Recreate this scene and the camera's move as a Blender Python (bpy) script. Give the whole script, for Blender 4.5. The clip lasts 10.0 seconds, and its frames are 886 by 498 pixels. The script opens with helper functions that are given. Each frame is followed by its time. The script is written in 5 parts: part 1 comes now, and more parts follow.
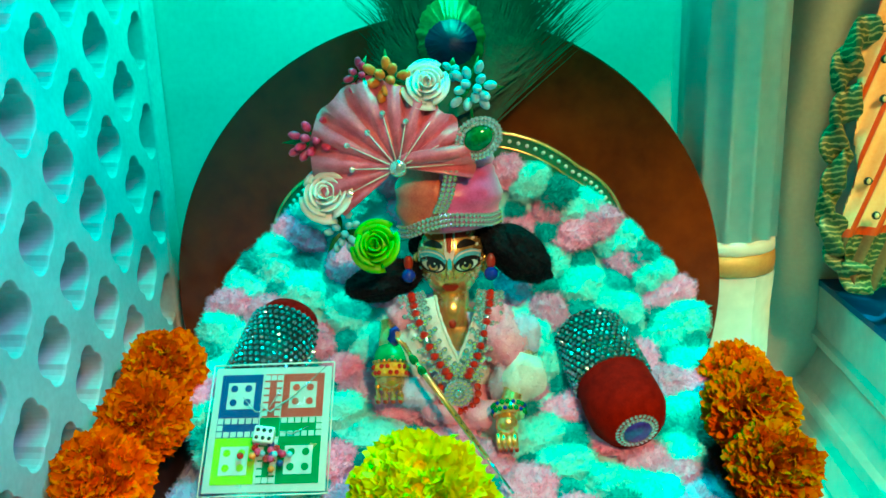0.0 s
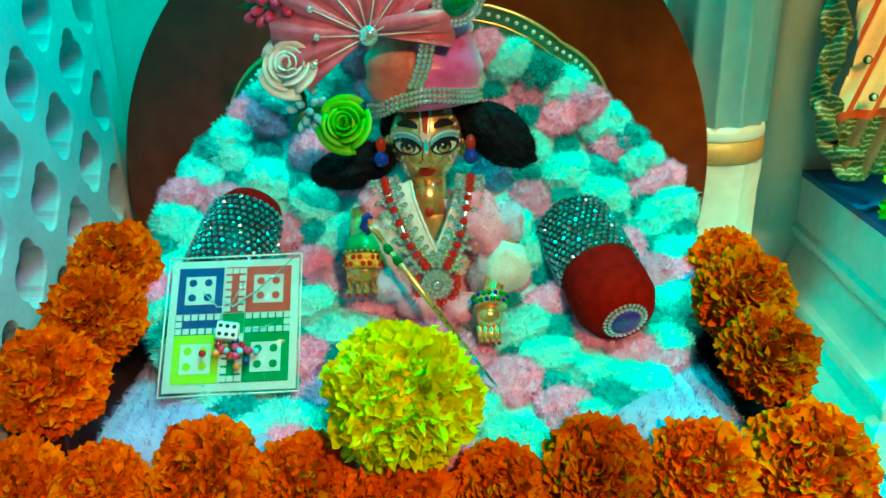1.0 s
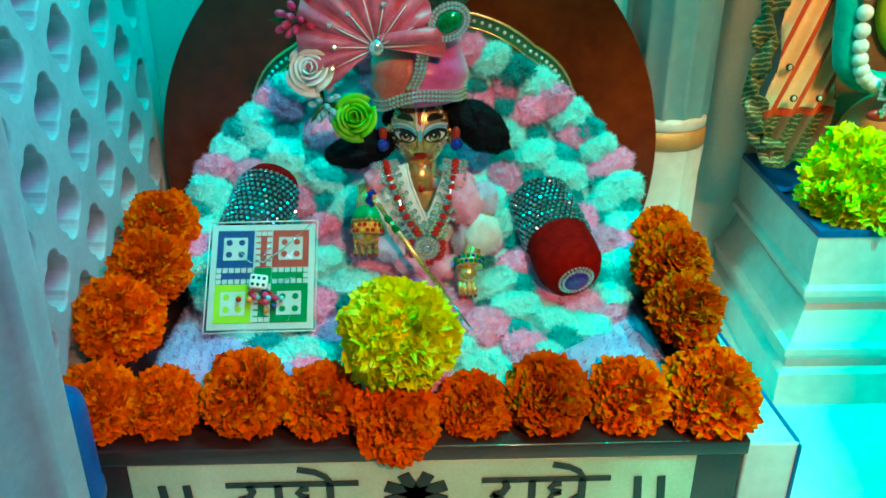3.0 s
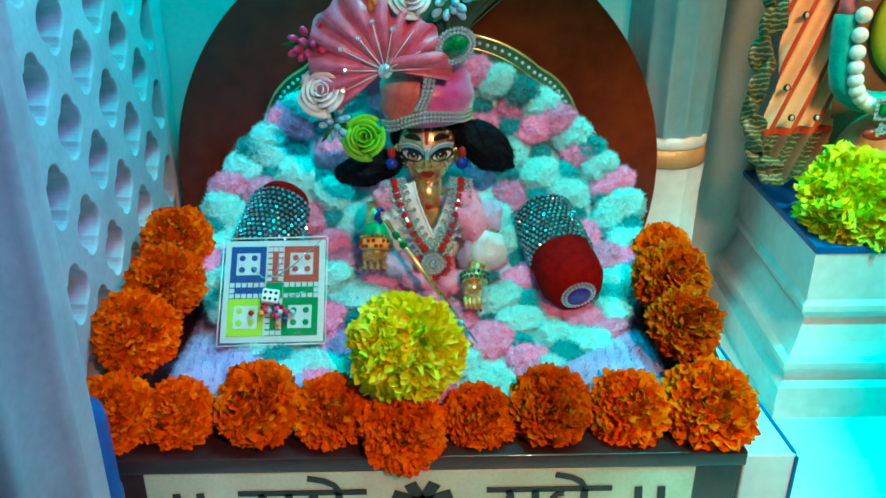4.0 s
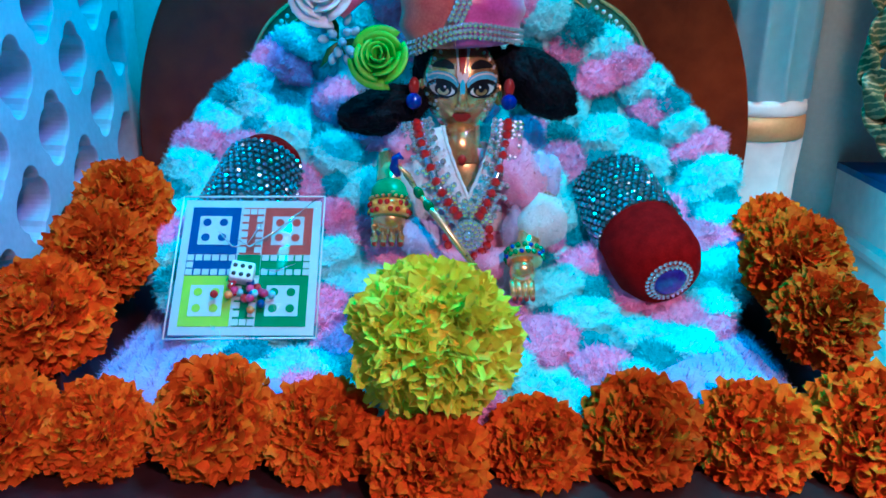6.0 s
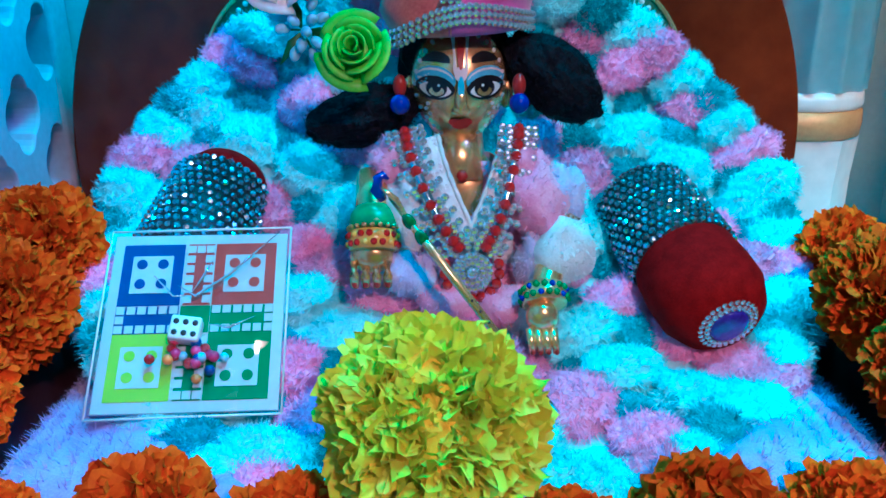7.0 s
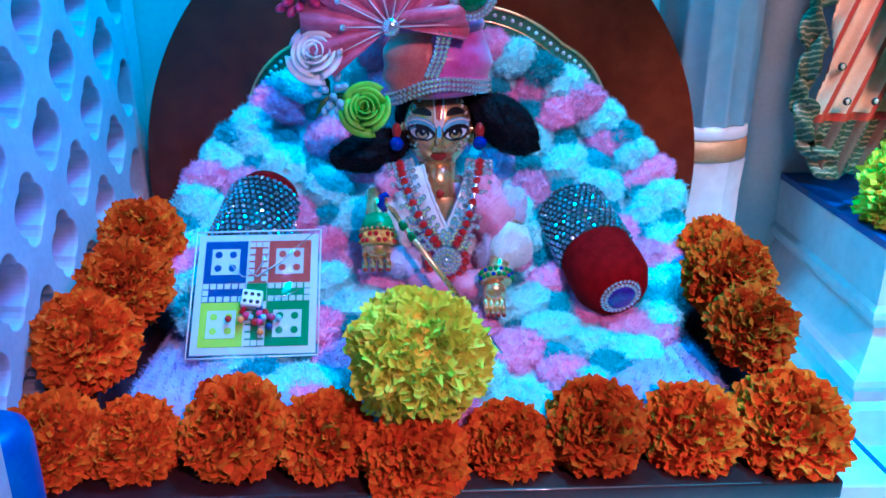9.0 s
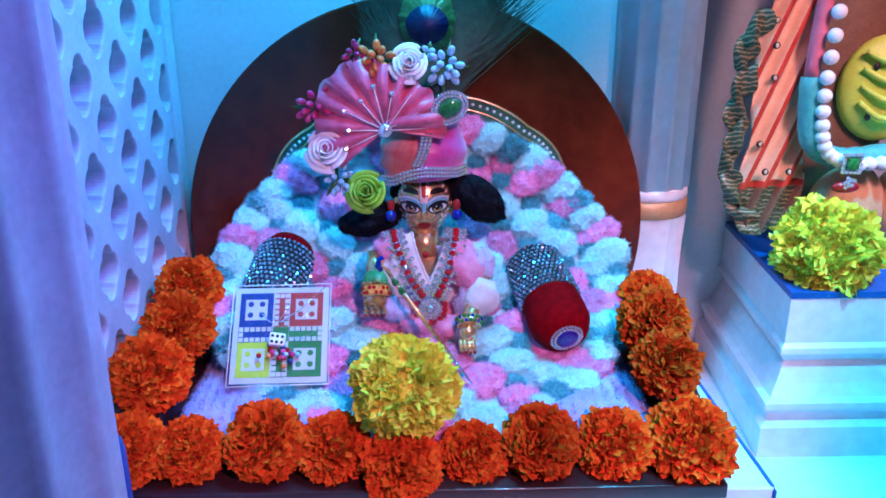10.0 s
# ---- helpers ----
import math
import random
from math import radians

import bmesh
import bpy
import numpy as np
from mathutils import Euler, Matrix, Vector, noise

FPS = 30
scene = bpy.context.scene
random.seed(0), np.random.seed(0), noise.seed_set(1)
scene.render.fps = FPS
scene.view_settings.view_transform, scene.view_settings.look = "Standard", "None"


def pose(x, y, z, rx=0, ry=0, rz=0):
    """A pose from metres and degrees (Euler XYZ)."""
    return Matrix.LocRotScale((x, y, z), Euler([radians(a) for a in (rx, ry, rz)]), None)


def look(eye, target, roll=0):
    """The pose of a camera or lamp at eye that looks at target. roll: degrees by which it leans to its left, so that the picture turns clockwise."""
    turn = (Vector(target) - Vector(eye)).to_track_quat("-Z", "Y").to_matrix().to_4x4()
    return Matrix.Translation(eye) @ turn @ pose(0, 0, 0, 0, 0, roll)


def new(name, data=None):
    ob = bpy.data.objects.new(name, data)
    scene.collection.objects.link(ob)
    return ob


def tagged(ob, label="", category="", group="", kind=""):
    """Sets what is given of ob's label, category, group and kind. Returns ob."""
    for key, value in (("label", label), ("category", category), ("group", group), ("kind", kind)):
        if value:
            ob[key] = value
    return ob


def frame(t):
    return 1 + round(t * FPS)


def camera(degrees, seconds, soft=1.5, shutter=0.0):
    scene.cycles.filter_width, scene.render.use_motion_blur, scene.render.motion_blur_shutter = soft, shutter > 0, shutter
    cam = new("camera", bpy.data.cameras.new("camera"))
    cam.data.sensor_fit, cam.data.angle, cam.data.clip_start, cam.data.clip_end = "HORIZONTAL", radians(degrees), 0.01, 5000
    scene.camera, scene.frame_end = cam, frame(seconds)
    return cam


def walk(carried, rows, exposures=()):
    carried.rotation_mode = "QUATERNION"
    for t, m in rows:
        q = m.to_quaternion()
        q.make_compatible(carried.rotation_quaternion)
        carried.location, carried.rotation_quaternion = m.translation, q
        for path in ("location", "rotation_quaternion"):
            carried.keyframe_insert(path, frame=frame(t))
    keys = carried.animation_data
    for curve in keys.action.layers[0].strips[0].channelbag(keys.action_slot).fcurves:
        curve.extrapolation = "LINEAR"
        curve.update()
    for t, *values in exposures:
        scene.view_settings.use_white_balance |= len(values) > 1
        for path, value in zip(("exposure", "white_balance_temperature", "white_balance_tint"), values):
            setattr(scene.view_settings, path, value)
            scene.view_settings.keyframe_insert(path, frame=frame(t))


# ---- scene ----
cam = camera(60.8, 10.0, 1.6)
PATH = [
    (0, (0.025, -0.345, 0.808), (-0.043, 1.601, 0.349), -1.9),
    (0.5, (0.006, -0.288, 0.772), (-0.016, 1.632, 0.213), -2.2),
    (1, (0.014, -0.311, 0.781), (0.041, 1.567, 0.093), -1.5),
    (1.5, (0.018, -0.348, 0.789), (0.031, 1.481, -0.018), 0.1),
    (2, (0.019, -0.375, 0.811), (0.1, 1.445, -0.014), 0.3),
    (2.5, (0.016, -0.391, 0.824), (0.093, 1.414, -0.035), 0.3),
    (2.7, (0.013, -0.401, 0.828), (0.082, 1.418, 0.0), 0.1),
    (3.8, (0.005, -0.428, 0.838), (0.066, 1.414, 0.061), 0.6),
    (4, (0.009, -0.429, 0.841), (0.058, 1.416, 0.073), 0.1),
    (4.5, (0.009, -0.432, 0.841), (0.074, 1.436, 0.13), 0.5),
    (5, (0.009, -0.436, 0.831), (0.064, 1.441, 0.143), -0.1),
    (5.5, (-0.003, -0.394, 0.779), (-0.03, 1.502, 0.142), -1.2),
    (5.7, (-0.006, -0.357, 0.747), (0.028, 1.548, 0.138), 1.3),
    (6.8, (-0.008, -0.202, 0.711), (0.049, 1.696, 0.081), -0.4),
    (7, (-0.007, -0.204, 0.717), (0.046, 1.696, 0.094), -0.3),
    (7.5, (-0.007, -0.233, 0.723), (0.042, 1.688, 0.168), 0.1),
    (8, (-0.017, -0.271, 0.733), (0.091, 1.654, 0.202), 1.5),
    (8.5, (-0.011, -0.316, 0.752), (0.062, 1.602, 0.19), 1.1),
    (9, (-0.008, -0.353, 0.769), (0.076, 1.538, 0.124), 0.1),
    (9.5, (-0.009, -0.4, 0.802), (0.123, 1.481, 0.137), 0.6),
    (10, (0.011, -0.47, 0.85), (0.062, 1.426, 0.217), -0.1),
]
# coloured lamps cycle: stops, kelvin and tint of the picture as it drifts from green to blue
COLOUR = [
    (0.0, 0.14, 11000, -86),
    (1.0, 0.04, 10500, -80),
    (2.5, -0.19, 9300, -66),
    (4.0, -0.23, 7200, -34),
    (5.0, -0.24, 5950, -16),
    (5.5, -0.25, 5100, -12),
    (7.0, -0.24, 4300, -20),
    (7.5, -0.24, 4280, -12),
    (8.5, -0.24, 4350, 6),
    (9.0, -0.26, 4500, 20),
    (10.0, -0.24, 5300, 58),
]
walk(cam, [(t, look(eye, target, roll)) for t, eye, target, roll in PATH], COLOUR)

# ---- world and lamps ----
world = bpy.data.worlds.new("world")
scene.world = world
world.use_nodes = True
world.node_tree.nodes["Background"].inputs[0].default_value = (0.35, 0.45, 0.6, 1)
world.node_tree.nodes["Background"].inputs[1].default_value = 0.008


def area(name, eye, target, size, power, colour):
    data = bpy.data.lights.new(name, "AREA")
    data.shape, data.size, data.energy, data.color = "DISK", size, power, colour
    ob = new(name, data)
    ob.matrix_world = look(eye, target)
    return ob


def spot(name, eye, target, degrees, power, colour, radius=0.04, blend=0.6):
    data = bpy.data.lights.new(name, "SPOT")
    data.energy, data.color, data.spot_size, data.spot_blend, data.shadow_soft_size = power, colour, radians(degrees), blend, radius
    ob = new(name, data)
    ob.matrix_world = look(eye, target)
    return ob


spot("led_spot_cyan", (0.55, -0.15, 1.45), (0.42, 0.08, 0.43), 36, 70.0, (0.0, 0.85, 1.0), blend=0.4)
area("led_lamp_back", (0.02, 0.19, 1.20), (0.04, 0.315, 0.80), 0.14, 3.6, (0.0, 0.80, 1.0))
spot("led_spot_violet", (0.28, -0.06, 1.30), (-0.26, 0.00, 0.70), 44, 24.0, (0.30, 0.28, 1.0), 0.14)
spot("led_spot_aqua", (0.24, -0.10, 1.52), (0.05, 0.13, 0.56), 36, 21.0, (0.02, 0.90, 1.0), 0.025)
spot("spot_lamp_warm", (0.30, -0.74, 1.25), (0.085, 0.07, 0.555), 35, 36.0, (1.0, 0.42, 0.38), 0.04, 0.45)
spot("spot_lamp_statue", (0.60, -0.35, 1.30), (0.42, 0.26, 0.74), 26, 44.0, (1.0, 0.55, 0.36), 0.10)
area("room_lamp", (0.30, -1.00, 1.75), (0.25, 0.1, 0.62), 0.25, 0.42, (1.0, 0.50, 0.75))


# ---- materials ----
def material(name, a, b, scale=60.0, rough=0.6, metal=0.0, bump=0.15, fine=400.0, sheen=0.0, vary=0.0, sub=0.0, coat=0.0, spec=0.5):
    """Two colours mixed by coarse and fine noise, with a fine relief; vary: change of brightness from object to object."""
    m = bpy.data.materials.new(name)
    m.use_nodes = True
    nt = m.node_tree
    p = nt.nodes["Principled BSDF"]
    geo = nt.nodes.new("ShaderNodeTexCoord")
    n1, n2 = nt.nodes.new("ShaderNodeTexNoise"), nt.nodes.new("ShaderNodeTexNoise")
    n1.inputs["Scale"].default_value, n1.inputs["Detail"].default_value = scale, 4
    n2.inputs["Scale"].default_value, n2.inputs["Detail"].default_value = fine, 3
    for n in (n1, n2):
        nt.links.new(geo.outputs["Object"], n.inputs["Vector"])
    add = nt.nodes.new("ShaderNodeMath")
    add.operation = "MULTIPLY_ADD"
    nt.links.new(n2.outputs["Fac"], add.inputs[0])
    add.inputs[1].default_value = 0.5
    nt.links.new(n1.outputs["Fac"], add.inputs[2])
    ramp = nt.nodes.new("ShaderNodeValToRGB")
    ramp.color_ramp.elements[0].position, ramp.color_ramp.elements[1].position = 0.5, 1.0
    ramp.color_ramp.elements[0].color, ramp.color_ramp.elements[1].color = (*a, 1), (*b, 1)
    nt.links.new(add.outputs[0], ramp.inputs[0])
    out = ramp.outputs[0]
    if vary:
        info, hsv, rng = nt.nodes.new("ShaderNodeObjectInfo"), nt.nodes.new("ShaderNodeHueSaturation"), nt.nodes.new("ShaderNodeMapRange")
        nt.links.new(info.outputs["Random"], rng.inputs["Value"])
        rng.inputs["To Min"].default_value, rng.inputs["To Max"].default_value = 1 - vary, 1 + vary
        nt.links.new(rng.outputs[0], hsv.inputs["Value"])
        nt.links.new(out, hsv.inputs["Color"])
        out = hsv.outputs[0]
    nt.links.new(out, p.inputs["Base Color"])
    p.inputs["Roughness"].default_value, p.inputs["Metallic"].default_value = rough, metal
    p.inputs["Sheen Weight"].default_value, p.inputs["Coat Weight"].default_value = sheen, coat
    p.inputs["Subsurface Weight"].default_value, p.inputs["Subsurface Scale"].default_value = sub, 0.004 if sub < 0.5 else 0.012
    p.inputs["Specular IOR Level"].default_value = spec
    if bump:
        bp = nt.nodes.new("ShaderNodeBump")
        bp.inputs["Strength"].default_value, bp.inputs["Distance"].default_value = bump, 0.0015
        nt.links.new(add.outputs[0], bp.inputs["Height"])
        nt.links.new(bp.outputs[0], p.inputs["Normal"])
    return m


M = {
    "marble": material("white_marble", (0.62, 0.63, 0.66), (0.84, 0.84, 0.86), 14, 0.32, bump=0.05, fine=90),
    "wall": material("white_plaster", (0.66, 0.68, 0.68), (0.82, 0.84, 0.84), 10, 0.55, bump=0.08, fine=200),
    "jali": material("white_lattice", (0.60, 0.56, 0.62), (0.80, 0.78, 0.84), 25, 0.45, bump=0.1, fine=220),
    "blue": material("blue_paint", (0.01, 0.07, 0.28), (0.02, 0.14, 0.45), 40, 0.35, bump=0.08),
    "bench": material("dark_brown_laminate", (0.022, 0.007, 0.009), (0.060, 0.020, 0.022), 30, 0.34, bump=0.05, coat=0.3),
    "plate": material("pale_metal_plate", (0.52, 0.56, 0.40), (0.72, 0.75, 0.58), 20, 0.42, metal=0.15, bump=0.04),
    "ink": material("black_lettering", (0.008, 0.008, 0.010), (0.03, 0.03, 0.03), 60, 0.4, bump=0.03),
    "orange": material("orange_petal", (0.70, 0.055, 0.0005), (0.98, 0.18, 0.001), 90, 0.7, bump=0.15, vary=0.22, sub=0.15, spec=0.12),
    # far darker than the petals: paints the shade in the gaps between them
    "orange_core": material("orange_heart_gap_shade", (0.16, 0.008, 0.001), (0.34, 0.03, 0.002), 120, 0.8, bump=0.3),
    "yellow": material("yellow_petal", (0.96, 0.74, 0.010), (1.0, 0.90, 0.05), 70, 0.6, bump=0.05, vary=0.06, sub=0.6),
    "yellow_core": material("yellow_flower_heart", (0.80, 0.52, 0.006), (0.90, 0.66, 0.02), 100, 0.8, bump=0.3),
    "f_white": material("aqua_white_fur", (0.36, 0.82, 0.87), (0.56, 0.97, 1.0), 220, 0.9, bump=0.3, fine=900, sheen=0.3),
    "f_pink": material("pink_fur", (0.92, 0.22, 0.52), (1.0, 0.52, 0.82), 160, 0.9, bump=0.3, fine=900, sheen=0.2, vary=0.2),
    "f_teal": material("teal_fur", (0.035, 0.40, 0.48), (0.10, 0.64, 0.72), 220, 0.9, bump=0.4, fine=900, sheen=0.3, vary=0.25),
    "f_lilac": material("lilac_fur", (0.32, 0.26, 0.62), (0.58, 0.52, 0.90), 60, 0.9, bump=0.5, fine=900, sheen=0.4),
    "velvet": material("red_velvet", (0.19, 0.0006, 0.002), (0.34, 0.002, 0.004), 150, 0.85, bump=0.2, fine=1200, spec=0.06),
    "navy": material("dark_band", (0.006, 0.007, 0.010), (0.018, 0.018, 0.026), 150, 0.5, metal=0.2, bump=0.2),
    "crystal": material("clear_rhinestone", (0.72, 0.76, 0.80), (0.96, 0.97, 0.98), 300, 0.07, metal=0.75, bump=0.0),
    "steel": material("grey_rhinestone", (0.30, 0.46, 0.54), (0.62, 0.80, 0.88), 300, 0.13, metal=0.9, bump=0.0),
    "gold": material("polished_brass", (0.88, 0.50, 0.17), (0.99, 0.74, 0.36), 60, 0.24, metal=0.75, bump=0.05, coat=0.4),
    "skinpaint": material("white_face_paint", (0.70, 0.68, 0.66), (0.88, 0.86, 0.84), 120, 0.35, bump=0.05),
    "aqua": material("aqua_face_paint", (0.10, 0.45, 0.62), (0.20, 0.65, 0.80), 120, 0.3, bump=0.03),
    "black": material("black_paint", (0.004, 0.004, 0.006), (0.014, 0.014, 0.018), 120, 0.3, bump=0.03),
    "hair": material("black_hair", (0.002, 0.002, 0.004), (0.010, 0.010, 0.018), 300, 0.6, bump=0.6, fine=1500, spec=0.1),
    "redpaint": material("red_paint", (0.28, 0.010, 0.012), (0.46, 0.025, 0.02), 120, 0.3, bump=0.05),
    "redstone": material("red_stone", (0.34, 0.004, 0.01), (0.60, 0.02, 0.02), 200, 0.12, bump=0.0, coat=0.6),
    "greenstone": material("green_stone", (0.005, 0.10, 0.02), (0.02, 0.26, 0.06), 200, 0.1, bump=0.0, coat=0.7),
    "bluebead": material("blue_bead", (0.004, 0.01, 0.22), (0.01, 0.03, 0.42), 100, 0.12, bump=0.0, coat=0.6),
    "silkpink": material("pink_silk", (0.42, 0.05, 0.13), (0.72, 0.16, 0.28), 90, 0.34, bump=0.12, fine=700, sheen=0.4),
    "silkhot": material("magenta_silk", (0.50, 0.03, 0.20), (0.74, 0.10, 0.38), 90, 0.34, bump=0.12, fine=700, sheen=0.4),
    "silkred": material("coral_silk", (0.52, 0.06, 0.05), (0.78, 0.20, 0.14), 90, 0.36, bump=0.12, fine=700, sheen=0.4),
    "robe": material("pink_robe_plush", (0.78, 0.20, 0.42), (0.96, 0.48, 0.68), 70, 0.85, bump=0.4, fine=800, sheen=0.4),
    "robew": material("white_plush", (0.70, 0.70, 0.74), (0.88, 0.88, 0.92), 90, 0.9, bump=0.4, fine=800, sheen=0.5),
    "paper": material("white_foam_petal", (0.72, 0.74, 0.76), (0.90, 0.91, 0.93), 60, 0.5, bump=0.1, sub=0.2),
    "rosegreen": material("lime_foam_petal", (0.12, 0.48, 0.015), (0.28, 0.72, 0.04), 80, 0.42, bump=0.1, sub=0.15),
    "berryred": material("crimson_berry", (0.48, 0.012, 0.10), (0.76, 0.06, 0.22), 100, 0.3, bump=0.05, vary=0.2),
    "berryorange": material("orange_berry", (0.72, 0.17, 0.03), (0.95, 0.38, 0.10), 100, 0.35, bump=0.05, vary=0.2),
    "berryblue": material("sky_blue_berry", (0.22, 0.50, 0.66), (0.45, 0.74, 0.85), 100, 0.35, bump=0.05, vary=0.15),
    "leaf": material("green_leaf", (0.012, 0.09, 0.015), (0.04, 0.20, 0.04), 80, 0.45, bump=0.1),
    "feather": material("dark_green_barb", (0.008, 0.050, 0.034), (0.022, 0.105, 0.055), 120, 0.5, metal=0.1, bump=0.2),
    "feathergreen": material("green_feather_ring", (0.010, 0.10, 0.030), (0.030, 0.20, 0.05), 150, 0.4, metal=0.2, bump=0.3),
    "feathereye": material("dark_blue_feather_eye", (0.002, 0.004, 0.03), (0.004, 0.010, 0.06), 150, 0.4, metal=0.1, bump=0.2),
    "board": material("round_brown_board", (0.070, 0.007, 0.002), (0.190, 0.025, 0.006), 9, 0.26, bump=0.02, fine=60, coat=0.15, spec=0.35),
    "backcloth": material("green_beaded_cloth", (0.02, 0.14, 0.08), (0.06, 0.28, 0.16), 90, 0.5, bump=0.2),
    "card": material("white_card", (0.74, 0.76, 0.74), (0.86, 0.87, 0.86), 60, 0.4, bump=0.02),
    "c_blue": material("blue_print", (0.010, 0.045, 0.20), (0.02, 0.07, 0.28), 80, 0.35, bump=0.02),
    "c_red": material("red_print", (0.38, 0.05, 0.04), (0.48, 0.08, 0.06), 80, 0.35, bump=0.02),
    "c_lime": material("lime_print", (0.36, 0.58, 0.02), (0.46, 0.66, 0.04), 80, 0.35, bump=0.02),
    "c_green": material("green_print", (0.015, 0.20, 0.05), (0.03, 0.27, 0.08), 80, 0.35, bump=0.02),
    "cloth_or": material("cream_pleated_cloth", (0.84, 0.42, 0.22), (0.92, 0.60, 0.38), 40, 0.5, bump=0.1, sheen=0.2),
    "cloth_red": material("red_cloth_stripe", (0.50, 0.025, 0.010), (0.70, 0.07, 0.02), 60, 0.45, bump=0.1),
    "brown": material("brown_stone_body", (0.13, 0.055, 0.028), (0.26, 0.12, 0.06), 30, 0.5, bump=0.1),
    "peach": material("peach_stone_body", (0.62, 0.30, 0.14), (0.80, 0.46, 0.24), 20, 0.45, bump=0.05),
    "tealcloth": material("teal_cloth", (0.02, 0.30, 0.28), (0.05, 0.46, 0.42), 120, 0.6, bump=0.3, sheen=0.2),
    "limecloth": material("lime_yellow_cloth", (0.40, 0.60, 0.03), (0.66, 0.78, 0.08), 25, 0.5, bump=0.1),
    "pinkcloth": material("pink_cloth", (0.60, 0.10, 0.16), (0.75, 0.20, 0.25), 60, 0.5, bump=0.1),
    "pearl": material("pearl", (0.72, 0.66, 0.66), (0.88, 0.84, 0.84), 100, 0.16, bump=0.0, coat=0.5),
    "stain": material("ochre_gilding", (0.50, 0.24, 0.09), (0.66, 0.36, 0.16), 40, 0.45, metal=0.2, bump=0.1),
    # mauve kept very dark: the shade inside the screen's holes is in this colour
    "mauve": material("mauve_hole_shade", (0.09, 0.045, 0.07), (0.16, 0.09, 0.12), 20, 0.7, bump=0.05),
    "enamel_y": material("yellow_enamel", (0.80, 0.40, 0.04), (0.92, 0.56, 0.10), 90, 0.25, bump=0.02, coat=0.6),
    "enamel_g": material("green_enamel", (0.01, 0.30, 0.08), (0.04, 0.50, 0.16), 60, 0.3, bump=0.02, coat=0.4),
    "printed": material("white_printed_card", (0.48, 0.56, 0.58), (0.58, 0.66, 0.68), 60, 0.4, bump=0.02),
    "violet": material("violet_enamel", (0.035, 0.012, 0.22), (0.07, 0.03, 0.40), 100, 0.2, bump=0.0, coat=0.6),
    "robel": material("lilac_plush", (0.50, 0.44, 0.72), (0.72, 0.66, 0.92), 90, 0.9, bump=0.4, fine=800, sheen=0.4),
    "room": material("dim_room_paint", (0.35, 0.36, 0.40), (0.48, 0.49, 0.54), 3, 0.8, bump=0.03),
}


def scroll_material():
    """Dark border cloth with pale curling lines."""
    m = material("scroll_border", (0.02, 0.05, 0.02), (0.06, 0.09, 0.04), 60, 0.45, bump=0.1)
    nt = m.node_tree
    p = nt.nodes["Principled BSDF"]
    geo, wave, ramp, mix = nt.nodes.new("ShaderNodeTexCoord"), nt.nodes.new("ShaderNodeTexWave"), nt.nodes.new("ShaderNodeValToRGB"), nt.nodes.new("ShaderNodeMix")
    wave.wave_type = "RINGS"
    wave.inputs["Scale"].default_value, wave.inputs["Distortion"].default_value, wave.inputs["Detail"].default_value, wave.inputs["Detail Scale"].default_value = 70, 5, 2, 2.0
    nt.links.new(geo.outputs["Object"], wave.inputs["Vector"])
    ramp.color_ramp.elements[0].position, ramp.color_ramp.elements[1].position = 0.70, 0.86
    nt.links.new(wave.outputs["Fac"], ramp.inputs[0])
    mix.data_type = "RGBA"
    old = p.inputs["Base Color"].links[0].from_socket
    nt.links.new(ramp.outputs[0], mix.inputs["Factor"])
    nt.links.new(old, mix.inputs["A"])
    mix.inputs["B"].default_value = (0.34, 0.25, 0.13, 1)
    nt.links.new(mix.outputs["Result"], p.inputs["Base Color"])
    return m


M["scroll"] = scroll_material()


def film_material():
    m = bpy.data.materials.new("clear_plastic_film")
    m.use_nodes = True
    nt = m.node_tree
    nt.nodes.remove(nt.nodes["Principled BSDF"])
    clear, gloss = nt.nodes.new("ShaderNodeBsdfTransparent"), nt.nodes.new("ShaderNodeBsdfGlossy")
    mix, fr = nt.nodes.new("ShaderNodeMixShader"), nt.nodes.new("ShaderNodeFresnel")
    fr.inputs["IOR"].default_value = 1.5
    gloss.inputs["Roughness"].default_value = 0.06
    nt.links.new(fr.outputs[0], mix.inputs[0])
    nt.links.new(clear.outputs[0], mix.inputs[1])
    nt.links.new(gloss.outputs[0], mix.inputs[2])
    nt.links.new(mix.outputs[0], nt.nodes["Material Output"].inputs[0])
    return m


M["film"] = film_material()


# ---- builders ----
def link_bm(name, bm, mats, parent=None, label="", smooth=True):
    me = bpy.data.meshes.new(name)
    bm.normal_update()
    bm.to_mesh(me)
    bm.free()
    for k in (mats if isinstance(mats, (list, tuple)) else [mats]):
        me.materials.append(M[k])
    if smooth:
        me.polygons.foreach_set("use_smooth", [True] * len(me.polygons))
    ob = new(name, me)
    if parent:
        ob.parent = parent
    if label:
        ob["label"] = label
    return ob


def part(name, bm, mat, parent, label="", smooth=True):
    return link_bm(name, bm, mat, parent, label, smooth)


def piece(name, me, parent, m):
    ob = new(name, me)
    ob.parent = parent
    ob.matrix_basis = m
    return ob


def holder(name, m, label, category, group="", kind=""):
    ob = new(name)
    ob.matrix_basis = m
    return tagged(ob, label, category, group, kind)


